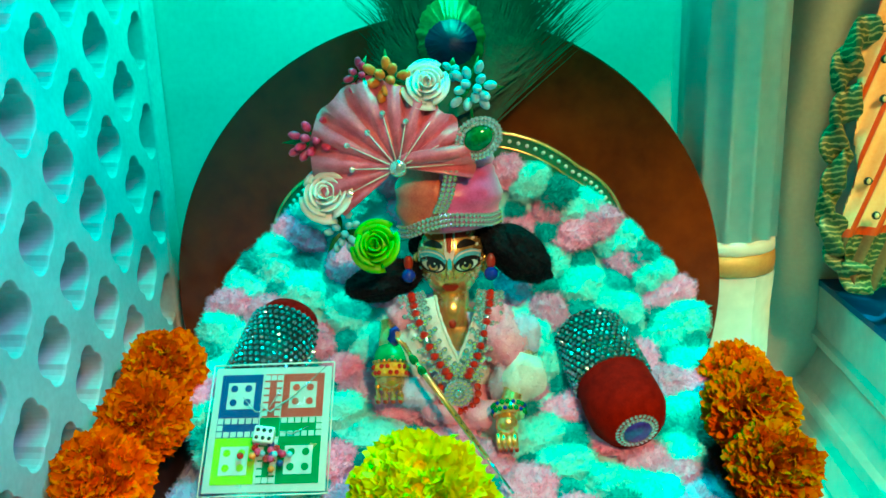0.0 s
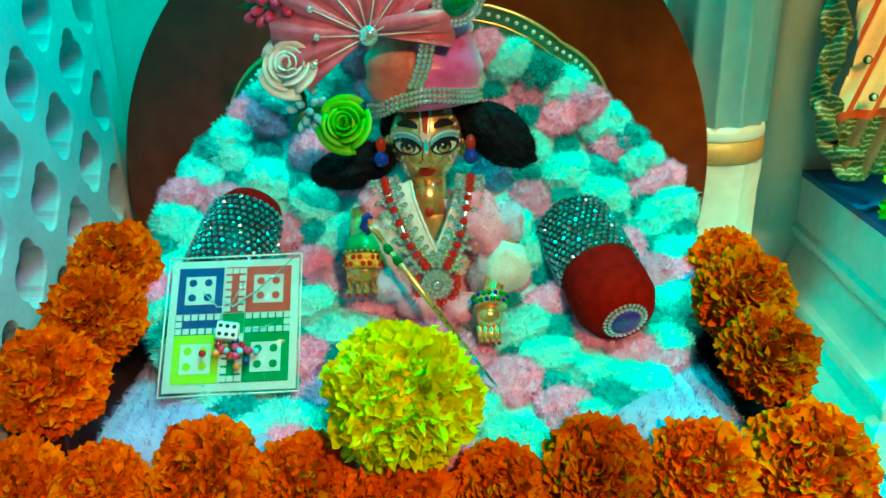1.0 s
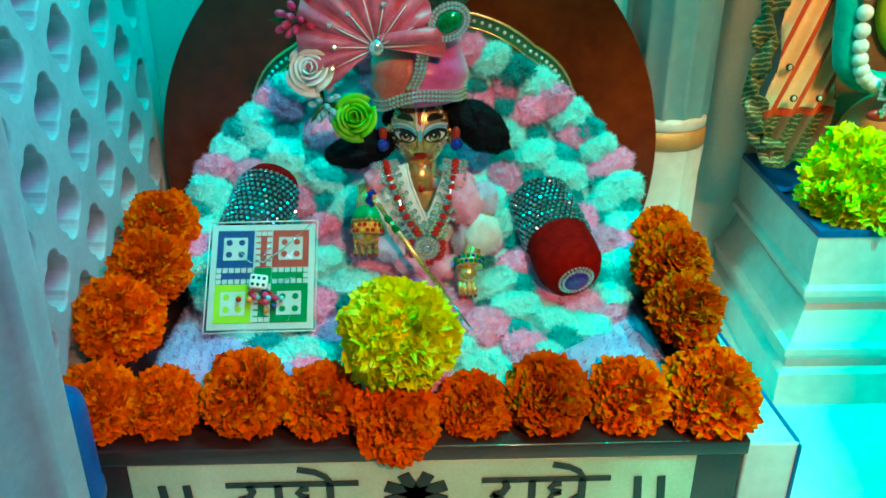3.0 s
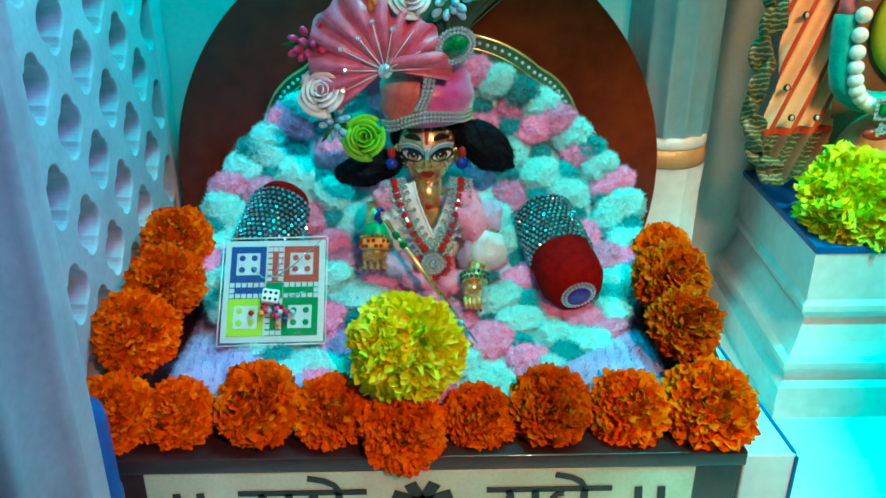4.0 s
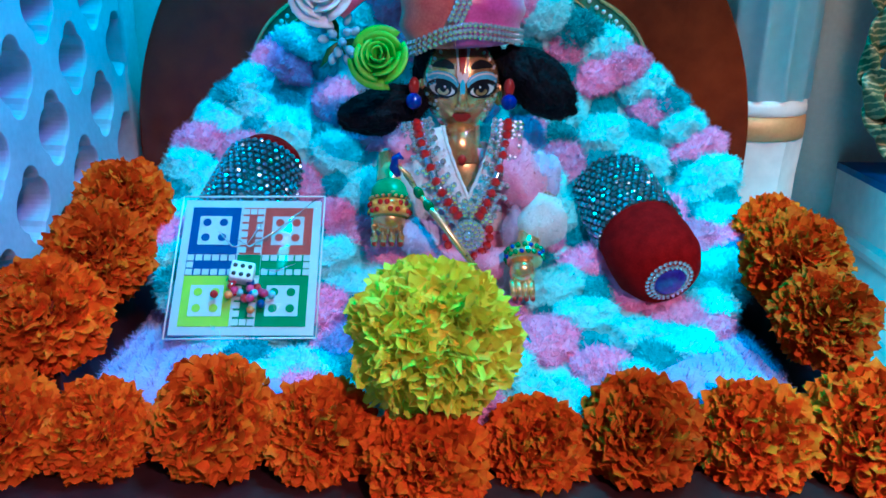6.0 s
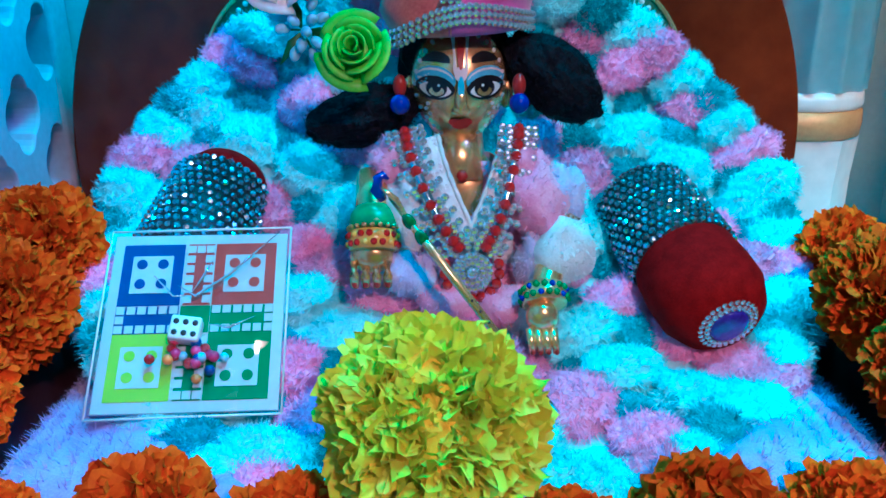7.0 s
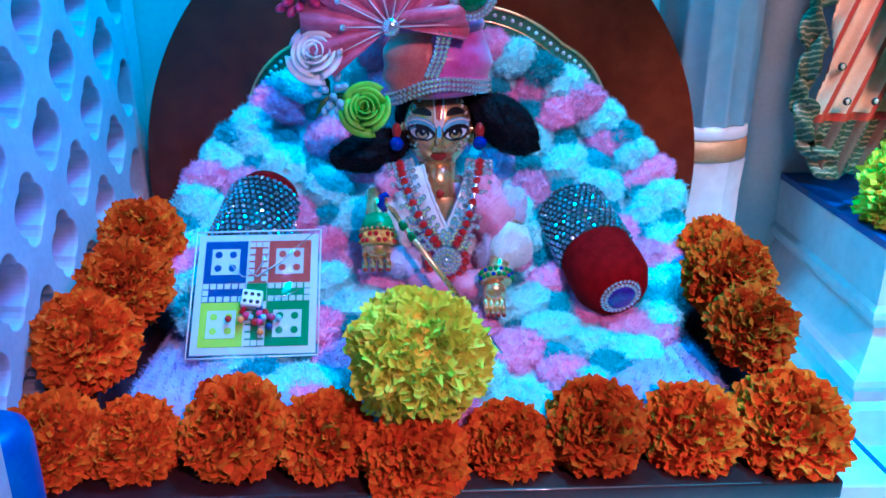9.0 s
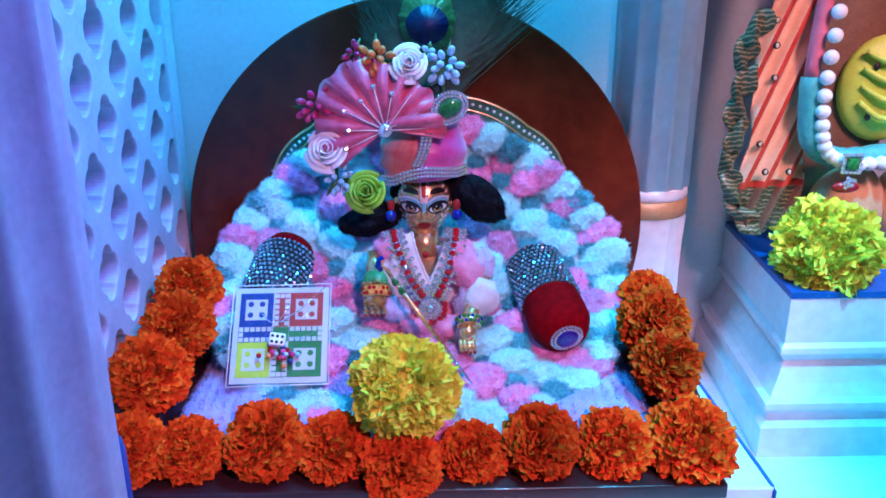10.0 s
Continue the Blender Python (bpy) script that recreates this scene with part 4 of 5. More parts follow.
        blades(bm, fur_on(bm, 700, g), 0.0016, 0.0004, g, lean=0.9)
        o = part("collar_band", bm, "robew", t, "white plush collar band")
        o.modifiers.new("thick", "SOLIDIFY").thickness = 0.0016
        bm = bmesh.new()
        tube(bm, [p + Vector((0, -0.0010, 0)) for p in line_in], [0.0010 + 0.0004 * (i % 2) for i in range(18)], 7)
        part("ribbed_edge", bm, "pearl", o, "pale ribbed edging")
    return t


robe()


def fluff(name, c, r, label, turn=0.0, side=1):
    g = random.Random(int(100 * abs(c[0])) + side)
    bm = bmesh.new()
    for v in ball(bm, (0, 0, 0), 1.0, 28, 20):
        v.co *= 1 + 0.20 * noise.noise(v.co * 2.4 + Vector((side, 2, 0))) + 0.07 * noise.noise(v.co * 7)
        v.co = Vector((v.co.x * r[0], v.co.y * r[1], v.co.z * r[2]))
    sp = fur_on(bm, 3200, g)
    blades(bm, sp, 0.0042, 0.00035, g, lean=0.8)
    return bm, pose(*c, 0, turn, 0)


wig = holder("black_wig", pose(0, 0, 0), "fluffy black hair wig worn under the turban", "wig")
for c, r, turn, side in (((-0.036, 0.176, 0.6630), (0.0290, 0.0150, 0.0135), -16, 1), ((0.0590, 0.178, 0.6800), (0.0290, 0.0150, 0.0165), 38, 2), ((0.0115, 0.192, 0.690), (0.029, 0.020, 0.024), 0, 3)):
    bm, m = fluff("hair_lock", c, r, "", turn, side)
    o = part("hair_lock", bm, "hair", wig, smooth=False)
    o.matrix_basis = m

for x in (-0.0170, 0.0400):
    t = holder("earring", pose(x, 0.1600, 0.6705), "round deep blue bead earring with a red stud", "earring", "pair of earrings")
    bm = bmesh.new()
    ball(bm, (0, 0, 0), 0.0050, 18, 12)
    part("bead", bm, "bluebead", t)
    bm = bmesh.new()
    ball(bm, (0, 0.002, 0.0085), (0.0034, 0.003, 0.0055), 10, 8)
    part("stud", bm, "redpaint", t)


def stone_mesh(name, r, mat, u=7, v=5):
    bm = bmesh.new()
    ball(bm, (0, 0, 0), (r, r * 0.75, r), u, v)
    me = bpy.data.meshes.new(name)
    bm.to_mesh(me), bm.free()
    me.materials.append(M[mat])
    return me


def turban():
    t = holder("turban", pose(0.0115, 0.184, 0.7055), "pink and coral silk turban with rhinestone bands and pleated fan", "turban")
    # wound cap, coral on one side and magenta on the other
    for side, mat in ((-1, "silkred"), (1, "silkhot")):
        bm = bmesh.new()
        rows = []
        for j in range(15):
            v = j / 14
            row = []
            for k in range(25):
                u = k / 24
                a = radians(-98 + side * (u * 181 - 1))
                flare = 0.0325 + 0.0060 * math.sin(math.pi * min(v * 0.9 + 0.1, 1)) - 0.012 * v ** 3
                fold = 0.0012 * math.sin(16 * v + 3.5 * u * side + 2 * noise.noise((u * 4, v * 4, side)))
                r = flare + fold
                dip = -0.006 * (1 - v) * math.cos(radians(180) * u) * 0.5
                row.append(bm.verts.new((r * math.cos(a), r * math.sin(a) * 0.98, -0.001 + 0.050 * v + dip + 0.004 * u * side * (1 - v))))
            rows.append(row)
        for j in range(14):
            for k in range(24):
                q = (rows[j][k], rows[j][k + 1], rows[j + 1][k + 1], rows[j + 1][k])
                bm.faces.new(q if side > 0 else q[::-1])
        o = part("wrap", bm, mat, t, "coral silk side" if side < 0 else "magenta silk side")
        o.modifiers.new("thick", "SOLIDIFY").thickness = 0.0015
    bm = bmesh.new()
    ball(bm, (0, 0, 0.0430), (0.0328, 0.0322, 0.0120), 28, 14)
    part("crown", bm, "silkhot", t, "magenta silk crown")
    bm = bmesh.new()
    tube(bm, bezier([(-0.030, -0.0400, 0.0480), (-0.010, -0.0430, 0.0495), (0.012, -0.0400, 0.0525), (0.034, -0.0270, 0.0570)], 14), [0.0024 + 0.0024 * math.sin(math.pi * min(i + 1, 12) / 14) for i in range(14)], 12)
    part("cross_fold", bm, "silkpink", t, "pink silk fold across the front")
    # pleated fan
    bm = bmesh.new()
    n = 44
    inner, mid, outer = [], [], []
    for k in range(n + 1):
        a = radians(-10 + 230 * k / n)
        zig = 0.0036 * (1 if k % 4 in (1, 2) else -1)
        rad = float(np.interp(math.degrees(a), [-28, 20, 70, 110, 150, 190, 224], [0.050, 0.048, 0.046, 0.060, 0.062, 0.056, 0.048]))
        for lst, r, zz in ((inner, 0.004, 0), (mid, rad * 0.55, zig * 0.8), (outer, rad + 0.001 * zig / 0.003, zig * 1.3)):
            lst.append(bm.verts.new((r * math.cos(a), zz + 0.10 * r, r * math.sin(a))))
    for k in range(n):
        bm.faces.new((inner[k], inner[k + 1], mid[k + 1], mid[k]))
        bm.faces.new((mid[k], mid[k + 1], outer[k + 1], outer[k]))
    fan = part("fan", bm, "silkpink", t, "pleated pink silk fan")
    fan.location = (-0.0305, -0.0420, 0.0425)
    fan.modifiers.new("thick", "SOLIDIFY").thickness = 0.0010
    cr, small = stone_mesh("stone", 0.0021, "crystal", 10, 7), stone_mesh("stone", 0.00165, "crystal")
    for k in range(9):
        a = radians(2 + 25.5 * k)
        L = 0.030 if k % 2 else 0.036
        bm = bmesh.new()
        tube(bm, [(0.006 * math.cos(a), -0.0035, 0.006 * math.sin(a)), (L * math.cos(a), -0.0010, L * math.sin(a))], [0.0005, 0.0003], 6)
        part("silver_rib", bm, "pearl", fan, "thin silvery rib")
        if k > 2:
            piece("stone", cr, fan, pose(L * math.cos(a), -0.0015, L * math.sin(a)))
    bm = bmesh.new()
    ball(bm, (0, -0.005, 0), (0.0058, 0.0040, 0.0058), 16, 10)
    part("brooch", bm, "crystal", fan, "round clear brooch")
    # rhinestone bands: along the brow and up the front
    for row in range(3):
        for p in bezier([(-0.0355, -0.008, -0.0080), (-0.0270, -0.0255, -0.0050), (-0.0120, -0.0355, 0.0020), (0.0020, -0.0375, 0.0050), (0.0170, -0.0330, 0.0040), (0.0290, -0.0230, 0.0020), (0.0360, -0.008, 0.0010)], 32):
            piece("stone", small, t, Matrix.Translation(p + Vector((0, -0.0005, 0.0033 * row - 0.002))))
    for row in range(3):
        for p in bezier([(-0.0060, -0.0385, 0.012), (-0.0010, -0.0405, 0.024), (0.0020, -0.0400, 0.038)], 11):
            piece("stone", small, t, Matrix.Translation(p + Vector((0.0033 * row - 0.002, 0.0003 * row, 0))))
    # green stone brooch with a rhinestone rim
    gem = holder("gem_brooch", pose(0.0330, 0.1420, 0.7650, 8, -30, 0), "oval green stone brooch ringed with rhinestones pinned to the turban", "brooch")
    bm = bmesh.new()
    ball(bm, (0, 0, 0), (0.0100, 0.0040, 0.0075), 18, 12)
    part("gem", bm, "greenstone", gem)
    for k in range(26):
        a = 2 * math.pi * k / 26
        piece("stone", small, gem, pose(0.0118 * math.cos(a), 0, 0.0093 * math.sin(a)))
    for k in range(32):
        a = 2 * math.pi * k / 32
        piece("stone", small, gem, pose(0.0148 * math.cos(a), 0.0012, 0.0122 * math.sin(a)))
    bm = bmesh.new()
    tube(bm, [(0, 0.002, 0), (0, 0.010, -0.004)], 0.002, 6)
    part("pin", bm, "gold", gem)
    return t


turban()


def rose(name, c, r, mat, seed, label, tip=(0, -0.9, 0.35)):
    """A foam rose: cupped petals wound round a tight heart."""
    g = random.Random(seed)
    t = holder(name, Matrix.Translation(c) @ Vector(tip).to_track_quat("Z", "Y").to_matrix().to_4x4(), label, "artificial rose")
    count = 14
    for i in range(count):
        f = (i + 1) / count
        a0 = i * 2.25
        span = 2.7 - 0.9 * f
        rad = r * (0.10 + 0.72 * f)
        h0, h1 = -0.30 * r * f, r * (0.58 - 0.42 * f)
        bm = bmesh.new()
        rows = []
        for j in range(6):
            v = j / 5
            row = []
            for k in range(9):
                u = k / 8 - 0.5
                open_ = rad * (0.50 + 0.50 * v ** 0.7 + 0.26 * f * max(0, v - 0.6) / 0.4)
                edge = 1 - 0.30 * (2 * abs(u)) ** 4
                z = h0 + (h1 - h0) * v * edge - 0.10 * r * f * max(0, v - 0.75) * 4 * f
                a = a0 + u * span
                row.append(bm.verts.new((open_ * math.cos(a), open_ * math.sin(a), z + 0.02 * r * noise.noise((u * 5, v * 3, i)))))
            rows.append(row)
        for j in range(5):
            for k in range(8):
                bm.faces.new((rows[j][k], rows[j][k + 1], rows[j + 1][k + 1], rows[j + 1][k]))
        o = part("petal", bm, mat, t)
        o.modifiers.new("thick", "SOLIDIFY").thickness = 0.0007
    bm = bmesh.new()
    ball(bm, (0, 0, -0.25 * r), (r * 0.55, r * 0.55, r * 0.35), 12, 8)
    part("calyx", bm, mat, t)
    return t


rose("foam_rose", (0.0010, 0.1480, 0.8000), 0.0170, "paper", 1, "white foam rose on top of the turban", (0.05, -0.9, 0.3))
rose("foam_rose", (-0.0670, 0.1480, 0.7310), 0.0200, "paper", 2, "white foam rose at the side of the turban", (-0.1, -0.9, 0.35))
rose("foam_rose", (-0.0355, 0.1420, 0.6970), 0.0185, "rosegreen", 3, "lime green foam rose low on the turban", (-0.1, -0.9, 0.3))


def cluster(name, c, mat, n, r, size, seed, label):
    g = random.Random(seed)
    t = holder(name, Matrix.Translation(c), label, "artificial berries")
    bm = bmesh.new()
    ball(bm, (0, 0, 0), 1.0, 12, 9)
    for v in bm.verts:
        v.co = Vector((v.co.x * size * 0.62, v.co.y * size * 0.62, v.co.z * size))
    me = bpy.data.meshes.new("berry")
    bm.to_mesh(me), bm.free()
    me.materials.append(M[mat])
    me.polygons.foreach_set("use_smooth", [True] * len(me.polygons))
    for i in range(n):
        a = 2.4 * i + g.uniform(-0.3, 0.3)
        q = r * math.sqrt((i + 0.6) / n)
        d = Vector((q * math.cos(a), -0.5 * (r - q) - 0.001, q * math.sin(a)))
        m = Matrix.Translation(d) @ (d + Vector((0, -r * 0.4, 0))).to_track_quat("Z", "Y").to_matrix().to_4x4()
        piece("berry", me, t, m)
        if i % 2 == 0:
            b2 = bmesh.new()
            tube(b2, [(0, 0.004, 0), d], 0.0005, 5)
            part("stalk", b2, "leaf", t)
    for i in range(3):
        a = 2.1 * i + g.random()
        b2 = bmesh.new()
        L = r * 1.5
        pts = [(0, 0, 0), (L * 0.4, -0.001, 0.0028), (L, 0.001, 0), (L * 0.4, -0.001, -0.0028)]
        vs = [b2.verts.new(p) for p in pts]
        b2.faces.new((vs[0], vs[1], vs[2])), b2.faces.new((vs[0], vs[2], vs[3]))
        o = part("leaf", b2, "leaf", t)
        o.matrix_basis = pose(0, 0.003, 0, 0, math.degrees(a), 0)
        o.modifiers.new("thick", "SOLIDIFY").thickness = 0.0004
    return t


cluster("berry_spray", (0.0300, 0.1500, 0.7970), "berryblue", 13, 0.0140, 0.0048, 1, "spray of pale blue berries on the turban")
cluster("berry_spray", (0.0170, 0.1540, 0.8090), "berryblue", 3, 0.0050, 0.0038, 6, "spray of pale blue berries on the turban")
cluster("berry_spray", (-0.0750, 0.1520, 0.7660), "berryred", 14, 0.0150, 0.0046, 2, "spray of crimson berries beside the white rose")
cluster("berry_spray", (-0.0250, 0.1510, 0.8040), "berryorange", 11, 0.0130, 0.0052, 3, "spray of orange berries on top of the turban")
cluster("berry_spray", (-0.0430, 0.1530, 0.8070), "berryred", 8, 0.0090, 0.0038, 5, "spray of dusky red berries on top of the turban")
cluster("berry_spray", (-0.0600, 0.1500, 0.7050), "berryblue", 12, 0.0130, 0.0042, 4, "spray of pale blue berries under the white rose")


def feather():
    """A peacock feather eye with loose barbs, fanning up from the turban."""
    g = random.Random(17)
    t = holder("peacock_feather", pose(0.030, 0.205, 0.765), "green peacock feather with a dark eye standing in the turban", "feather")
    bm = bmesh.new()
    tube(bm, [(0.004, 0, -0.03), (-0.002, 0.008, 0.03), (-0.014, 0.018, 0.10), (-0.018, 0.022, 0.16)], [0.0012, 0.0010, 0.0007, 0.0003], 6)
    part("shaft", bm, "leaf", t)
    bm = bmesh.new()
    for i in range(1700):
        side = -1 if i % 3 == 0 else 1
        f = g.random()
        start = Vector((0.002 - 0.016 * f, 0.014 + 0.010 * f, -0.010 + 0.110 * f))
        spread = radians(g.uniform(6, 50) if side > 0 else g.uniform(6, 46))
        L = g.uniform(0.085, 0.140) * (1 - 0.25 * f)
        d = Vector((side * math.sin(spread), g.uniform(0.02, 0.16), math.cos(spread)))
        bend = Vector((side * g.uniform(-0.003, 0.016), g.uniform(-0.004, 0.004), 0))
        w = g.uniform(0.0005, 0.0012)
        prev = None
        for k in range(5):
            u = k / 4
            p = start + d * L * u + bend * u * u
            s = Vector((math.cos(spread), 0, -side * math.sin(spread))) * w * (1.05 - u)
            cur = (bm.verts.new(p - s), bm.verts.new(p + s))
            if prev:
                bm.faces.new((prev[0], prev[1], cur[1], cur[0]))
            prev = cur
    tagged(part("loose_plumage", bm, "feather", t, "loose dark green barbs", smooth=False), kind="stuff")
    bm = bmesh.new()
    for i in range(520):
        a = math.pi * (0.5 + 1.18 * (i / 519 - 0.5)) + g.uniform(-0.03, 0.03)
        q = g.uniform(0.80, 1.10)
        root = Vector((0.003 * math.cos(a), g.uniform(-0.0006, 0.0006), -0.056 + 0.030 * g.random()))
        tip_ = Vector((0.058 * q * math.cos(a), g.uniform(-0.002, 0.002), 0.062 * q * math.sin(a)))
        prev = None
        for k in range(4):
            u = k / 3
            p = root.lerp(tip_, u) + Vector((0.010 * math.cos(a) * math.sin(math.pi * u), 0, 0))
            s = Vector((math.sin(a), 0, -math.cos(a))) * 0.0009 * (1.1 - u)
            cur = (bm.verts.new(p - s), bm.verts.new(p + s))
            if prev:
                bm.faces.new((prev[0], prev[1], cur[1], cur[0]))
            prev = cur
    o = tagged(part("vane", bm, "feather", t, "dense dark vane of fine barbs", smooth=False), kind="stuff")
    o.matrix_basis = pose(-0.014, 0.012, 0.066, -8, 0, 0)
    for nm, rx, rz, lift, m, lab in (("ring", 0.0240, 0.0300, 0.0010, "feathergreen", "bright green ring"), ("eye", 0.0185, 0.0165, 0.0030, "feathereye", "dark blue eye")):
        bm = bmesh.new()
        n = 96
        mid = bm.verts.new((0, -0.0002, 0))
        ring = []
        for k in range(n):
            a = 2 * math.pi * k / n
            wob = 1 + (0.05 if nm == "ring" else 0.03) * g.uniform(-1, 1)
            ring.append(bm.verts.new((rx * wob * math.cos(a), 0.0, rz * wob * math.sin(a))))
        for k in range(n):
            bm.faces.new((mid, ring[k], ring[(k + 1) % n]))
        o = part(nm, bm, m, t, lab)
        o.matrix_basis = pose(-0.014, 0.010 - lift, 0.066 - (0.004 if nm == "eye" else 0), -8, 0, 0)
        o.modifiers.new("thick", "SOLIDIFY").thickness = 0.0005
    return t


feather()


def necklace():
    t = holder("necklace", pose(0, 0, 0), "red stone and rhinestone necklace with a round pendant", "necklace")
    red, cr, tiny = stone_mesh("red_stone", 0.0027, "redstone", 9, 6), stone_mesh("stone", 0.0020, "crystal"), stone_mesh("stone", 0.0012, "gold")
    pend = Vector((0.0160, 0.1300, 0.5960))
    for s, pts in ((-1, [(-0.0150, 0.1500, 0.6590), (-0.0115, 0.1440, 0.6460), (-0.0010, 0.1330, 0.6230), (0.0095, 0.1300, 0.6080)]), (1, [(0.0390, 0.1500, 0.6600), (0.0370, 0.1440, 0.6460), (0.0300, 0.1330, 0.6230), (0.0225, 0.1300, 0.6080)])):
        line = bezier(pts, 11)
        for i, p in enumerate(line):
            piece("red_stone", red, t, Matrix.Translation(p))
            d = (line[min(i + 1, 10)] - line[max(i - 1, 0)]).normalized()
            n = Vector((d.z, 0, -d.x)).normalized()
            for k in (-1, 1):
                piece("stone", cr, t, Matrix.Translation(p + n * 0.0044 * k + Vector((0, 0.0006, 0))))
                piece("stone", cr, t, Matrix.Translation(p + n * 0.0036 * k + d * 0.0024 + Vector((0, 0.001, 0))))
                piece("stone", cr, t, Matrix.Translation(p + n * (0.0076 + 0.0006 * (i % 2)) * k + Vector((0, 0.0016, 0))))
        bm = bmesh.new()
        tube(bm, [p + Vector((0, 0.0022, 0)) for p in line], 0.0028, 6)
        part("backing", bm, "steel", t, "silver setting")
    bm = bmesh.new()
    ball(bm, pend + Vector((0, 0.001, 0)), (0.0098, 0.0022, 0.0098), 18, 10)
    p_ = part("pendant", bm, "steel", t, "round silver pendant with clear stones")
    bm = bmesh.new()
    ball(bm, pend - Vector((0, 0.0022, 0)), (0.0030, 0.0020, 0.0030), 10, 8)
    part("centre_stone", bm, "crystal", p_)
    for rad, n in ((0.0050, 12), (0.0082, 18)):
        for k in range(n):
            a = 2 * math.pi * k / n
            piece("stone", cr, p_, Matrix.Translation(pend + Vector((rad * math.cos(a), -0.0012, rad * math.sin(a)))))
    for k in range(11):
        a = radians(165 + 210 * k / 10)
        piece("red_stone", red, t, Matrix.Translation(pend + Vector((0.0130 * math.cos(a), 0.0005, 0.0140 * math.sin(a)))))
    return t


necklace()


def bangle(c, r, h, tilt, mats, label):
    t = holder("bangle", pose(*c, tilt, 0, 0), label, "bangle")
    part("band", lathe(bmesh.new(), [(r * 0.86, -h), (r, -h), (r * 1.03, 0), (r, h), (r * 0.86, h)], 28), mats[0], t)
    a_, b_ = stone_mesh("stone", 0.0017, mats[1]), stone_mesh("stone", 0.0015, mats[2])
    for row in (-1, 1):
        for k in range(18):
            a = 2 * math.pi * (k + 0.25 * row) / 18
            piece("stone", a_ if (k + row) % 3 else b_, t, pose(r * 1.03 * math.cos(a), r * 1.03 * math.sin(a), row * h * 0.45))
    return t


bangle((0.0490, 0.1220, 0.5862), 0.0104, 0.0046, -46, ("gold", "greenstone", "bluebead"), "gold bangle with blue and green stones on the lower wrist")
bangle((-0.0306, 0.1400, 0.6085), 0.0116, 0.0046, -28, ("enamel_y", "redstone", "enamel_y"), "yellow enamel bangle with red dots on the raised wrist")
cuff = holder("cuff", pose(-0.0303, 0.1425, 0.6135, -28, 0, 0), "domed green enamel cuff above the yellow bangle", "bangle")
part("dome", lathe(bmesh.new(), [(0.0098, 0.0), (0.0118, 0.0005), (0.0120, 0.0030), (0.0112, 0.0070), (0.0086, 0.0110), (0.0050, 0.0130)], 28), "enamel_g", cuff)
for k in range(20):
    a = 2 * math.pi * k / 20
    piece("stone", stone_mesh("stone", 0.0012, "gold"), cuff, pose(0.0122 * math.cos(a), 0.0122 * math.sin(a), 0.0004))


def flute():
    t = holder("flute", pose(0, 0, 0), "thin gold flute stick with a curled blue finial", "flute")
    a, b = Vector((-0.0215, 0.1290, 0.6330)), Vector((0.0490, 0.0760, 0.5520))
    d = b - a
    bm = bmesh.new()
    tube(bm, [a, a + d * 0.25, a + d * 0.78], [0.0012, 0.0022, 0.0017], 10)
    part("pipe", bm, "gold", t)
    bm = bmesh.new()
    tube(bm, [a + d * 0.785, b], [0.0011, 0.0008], 8)
    part("tip", bm, "steel", t, "grey metal tip")
    for f in (0.12, 0.20):
        bm = bmesh.new()
        ball(bm, a + d * f + Vector((0, -0.001, 0)), (0.0030, 0.0022, 0.0042), 10, 8, rot=Euler((0, radians(-35), 0)))
        part("stone", bm, "greenstone", t, "oval green stone")
    bm = bmesh.new()
    tube(bm, [a + Vector((-0.0035, -0.001, -0.001)), a + Vector((-0.0060, -0.002, 0.004)), a + Vector((-0.0055, -0.002, 0.009)), a + Vector((-0.0030, -0.0015, 0.0105)), a + Vector((-0.0005, -0.001, 0.0085))], [0.0022, 0.0032, 0.0024, 0.0020, 0.0007], 10)
    part("finial", bm, "bluebead", t, "dark blue enamel finial")
    bm = bmesh.new()
    for k in range(4):
        tube(bm, [a + Vector((-0.004, -0.003, 0.005)), a + Vector((-0.001 + 0.0012 * k, -0.0042, 0.003 - 0.0012 * k)), a + Vector((0.004 + 0.0010 * k, -0.0038, 0.000 - 0.0022 * k))], [0.0008, 0.0013, 0.0005], 6)
    part("gilt_scroll", bm, "gold", t, "gold scrollwork")
    for k in range(5):
        bm = bmesh.new()
        ball(bm, a + d * (0.50 + 0.05 * k) + Vector((0.0003, -0.0016, 0.0006)), 0.0007, 6, 5)
        part("finger_hole", bm, "black", t)
    return t


flute()


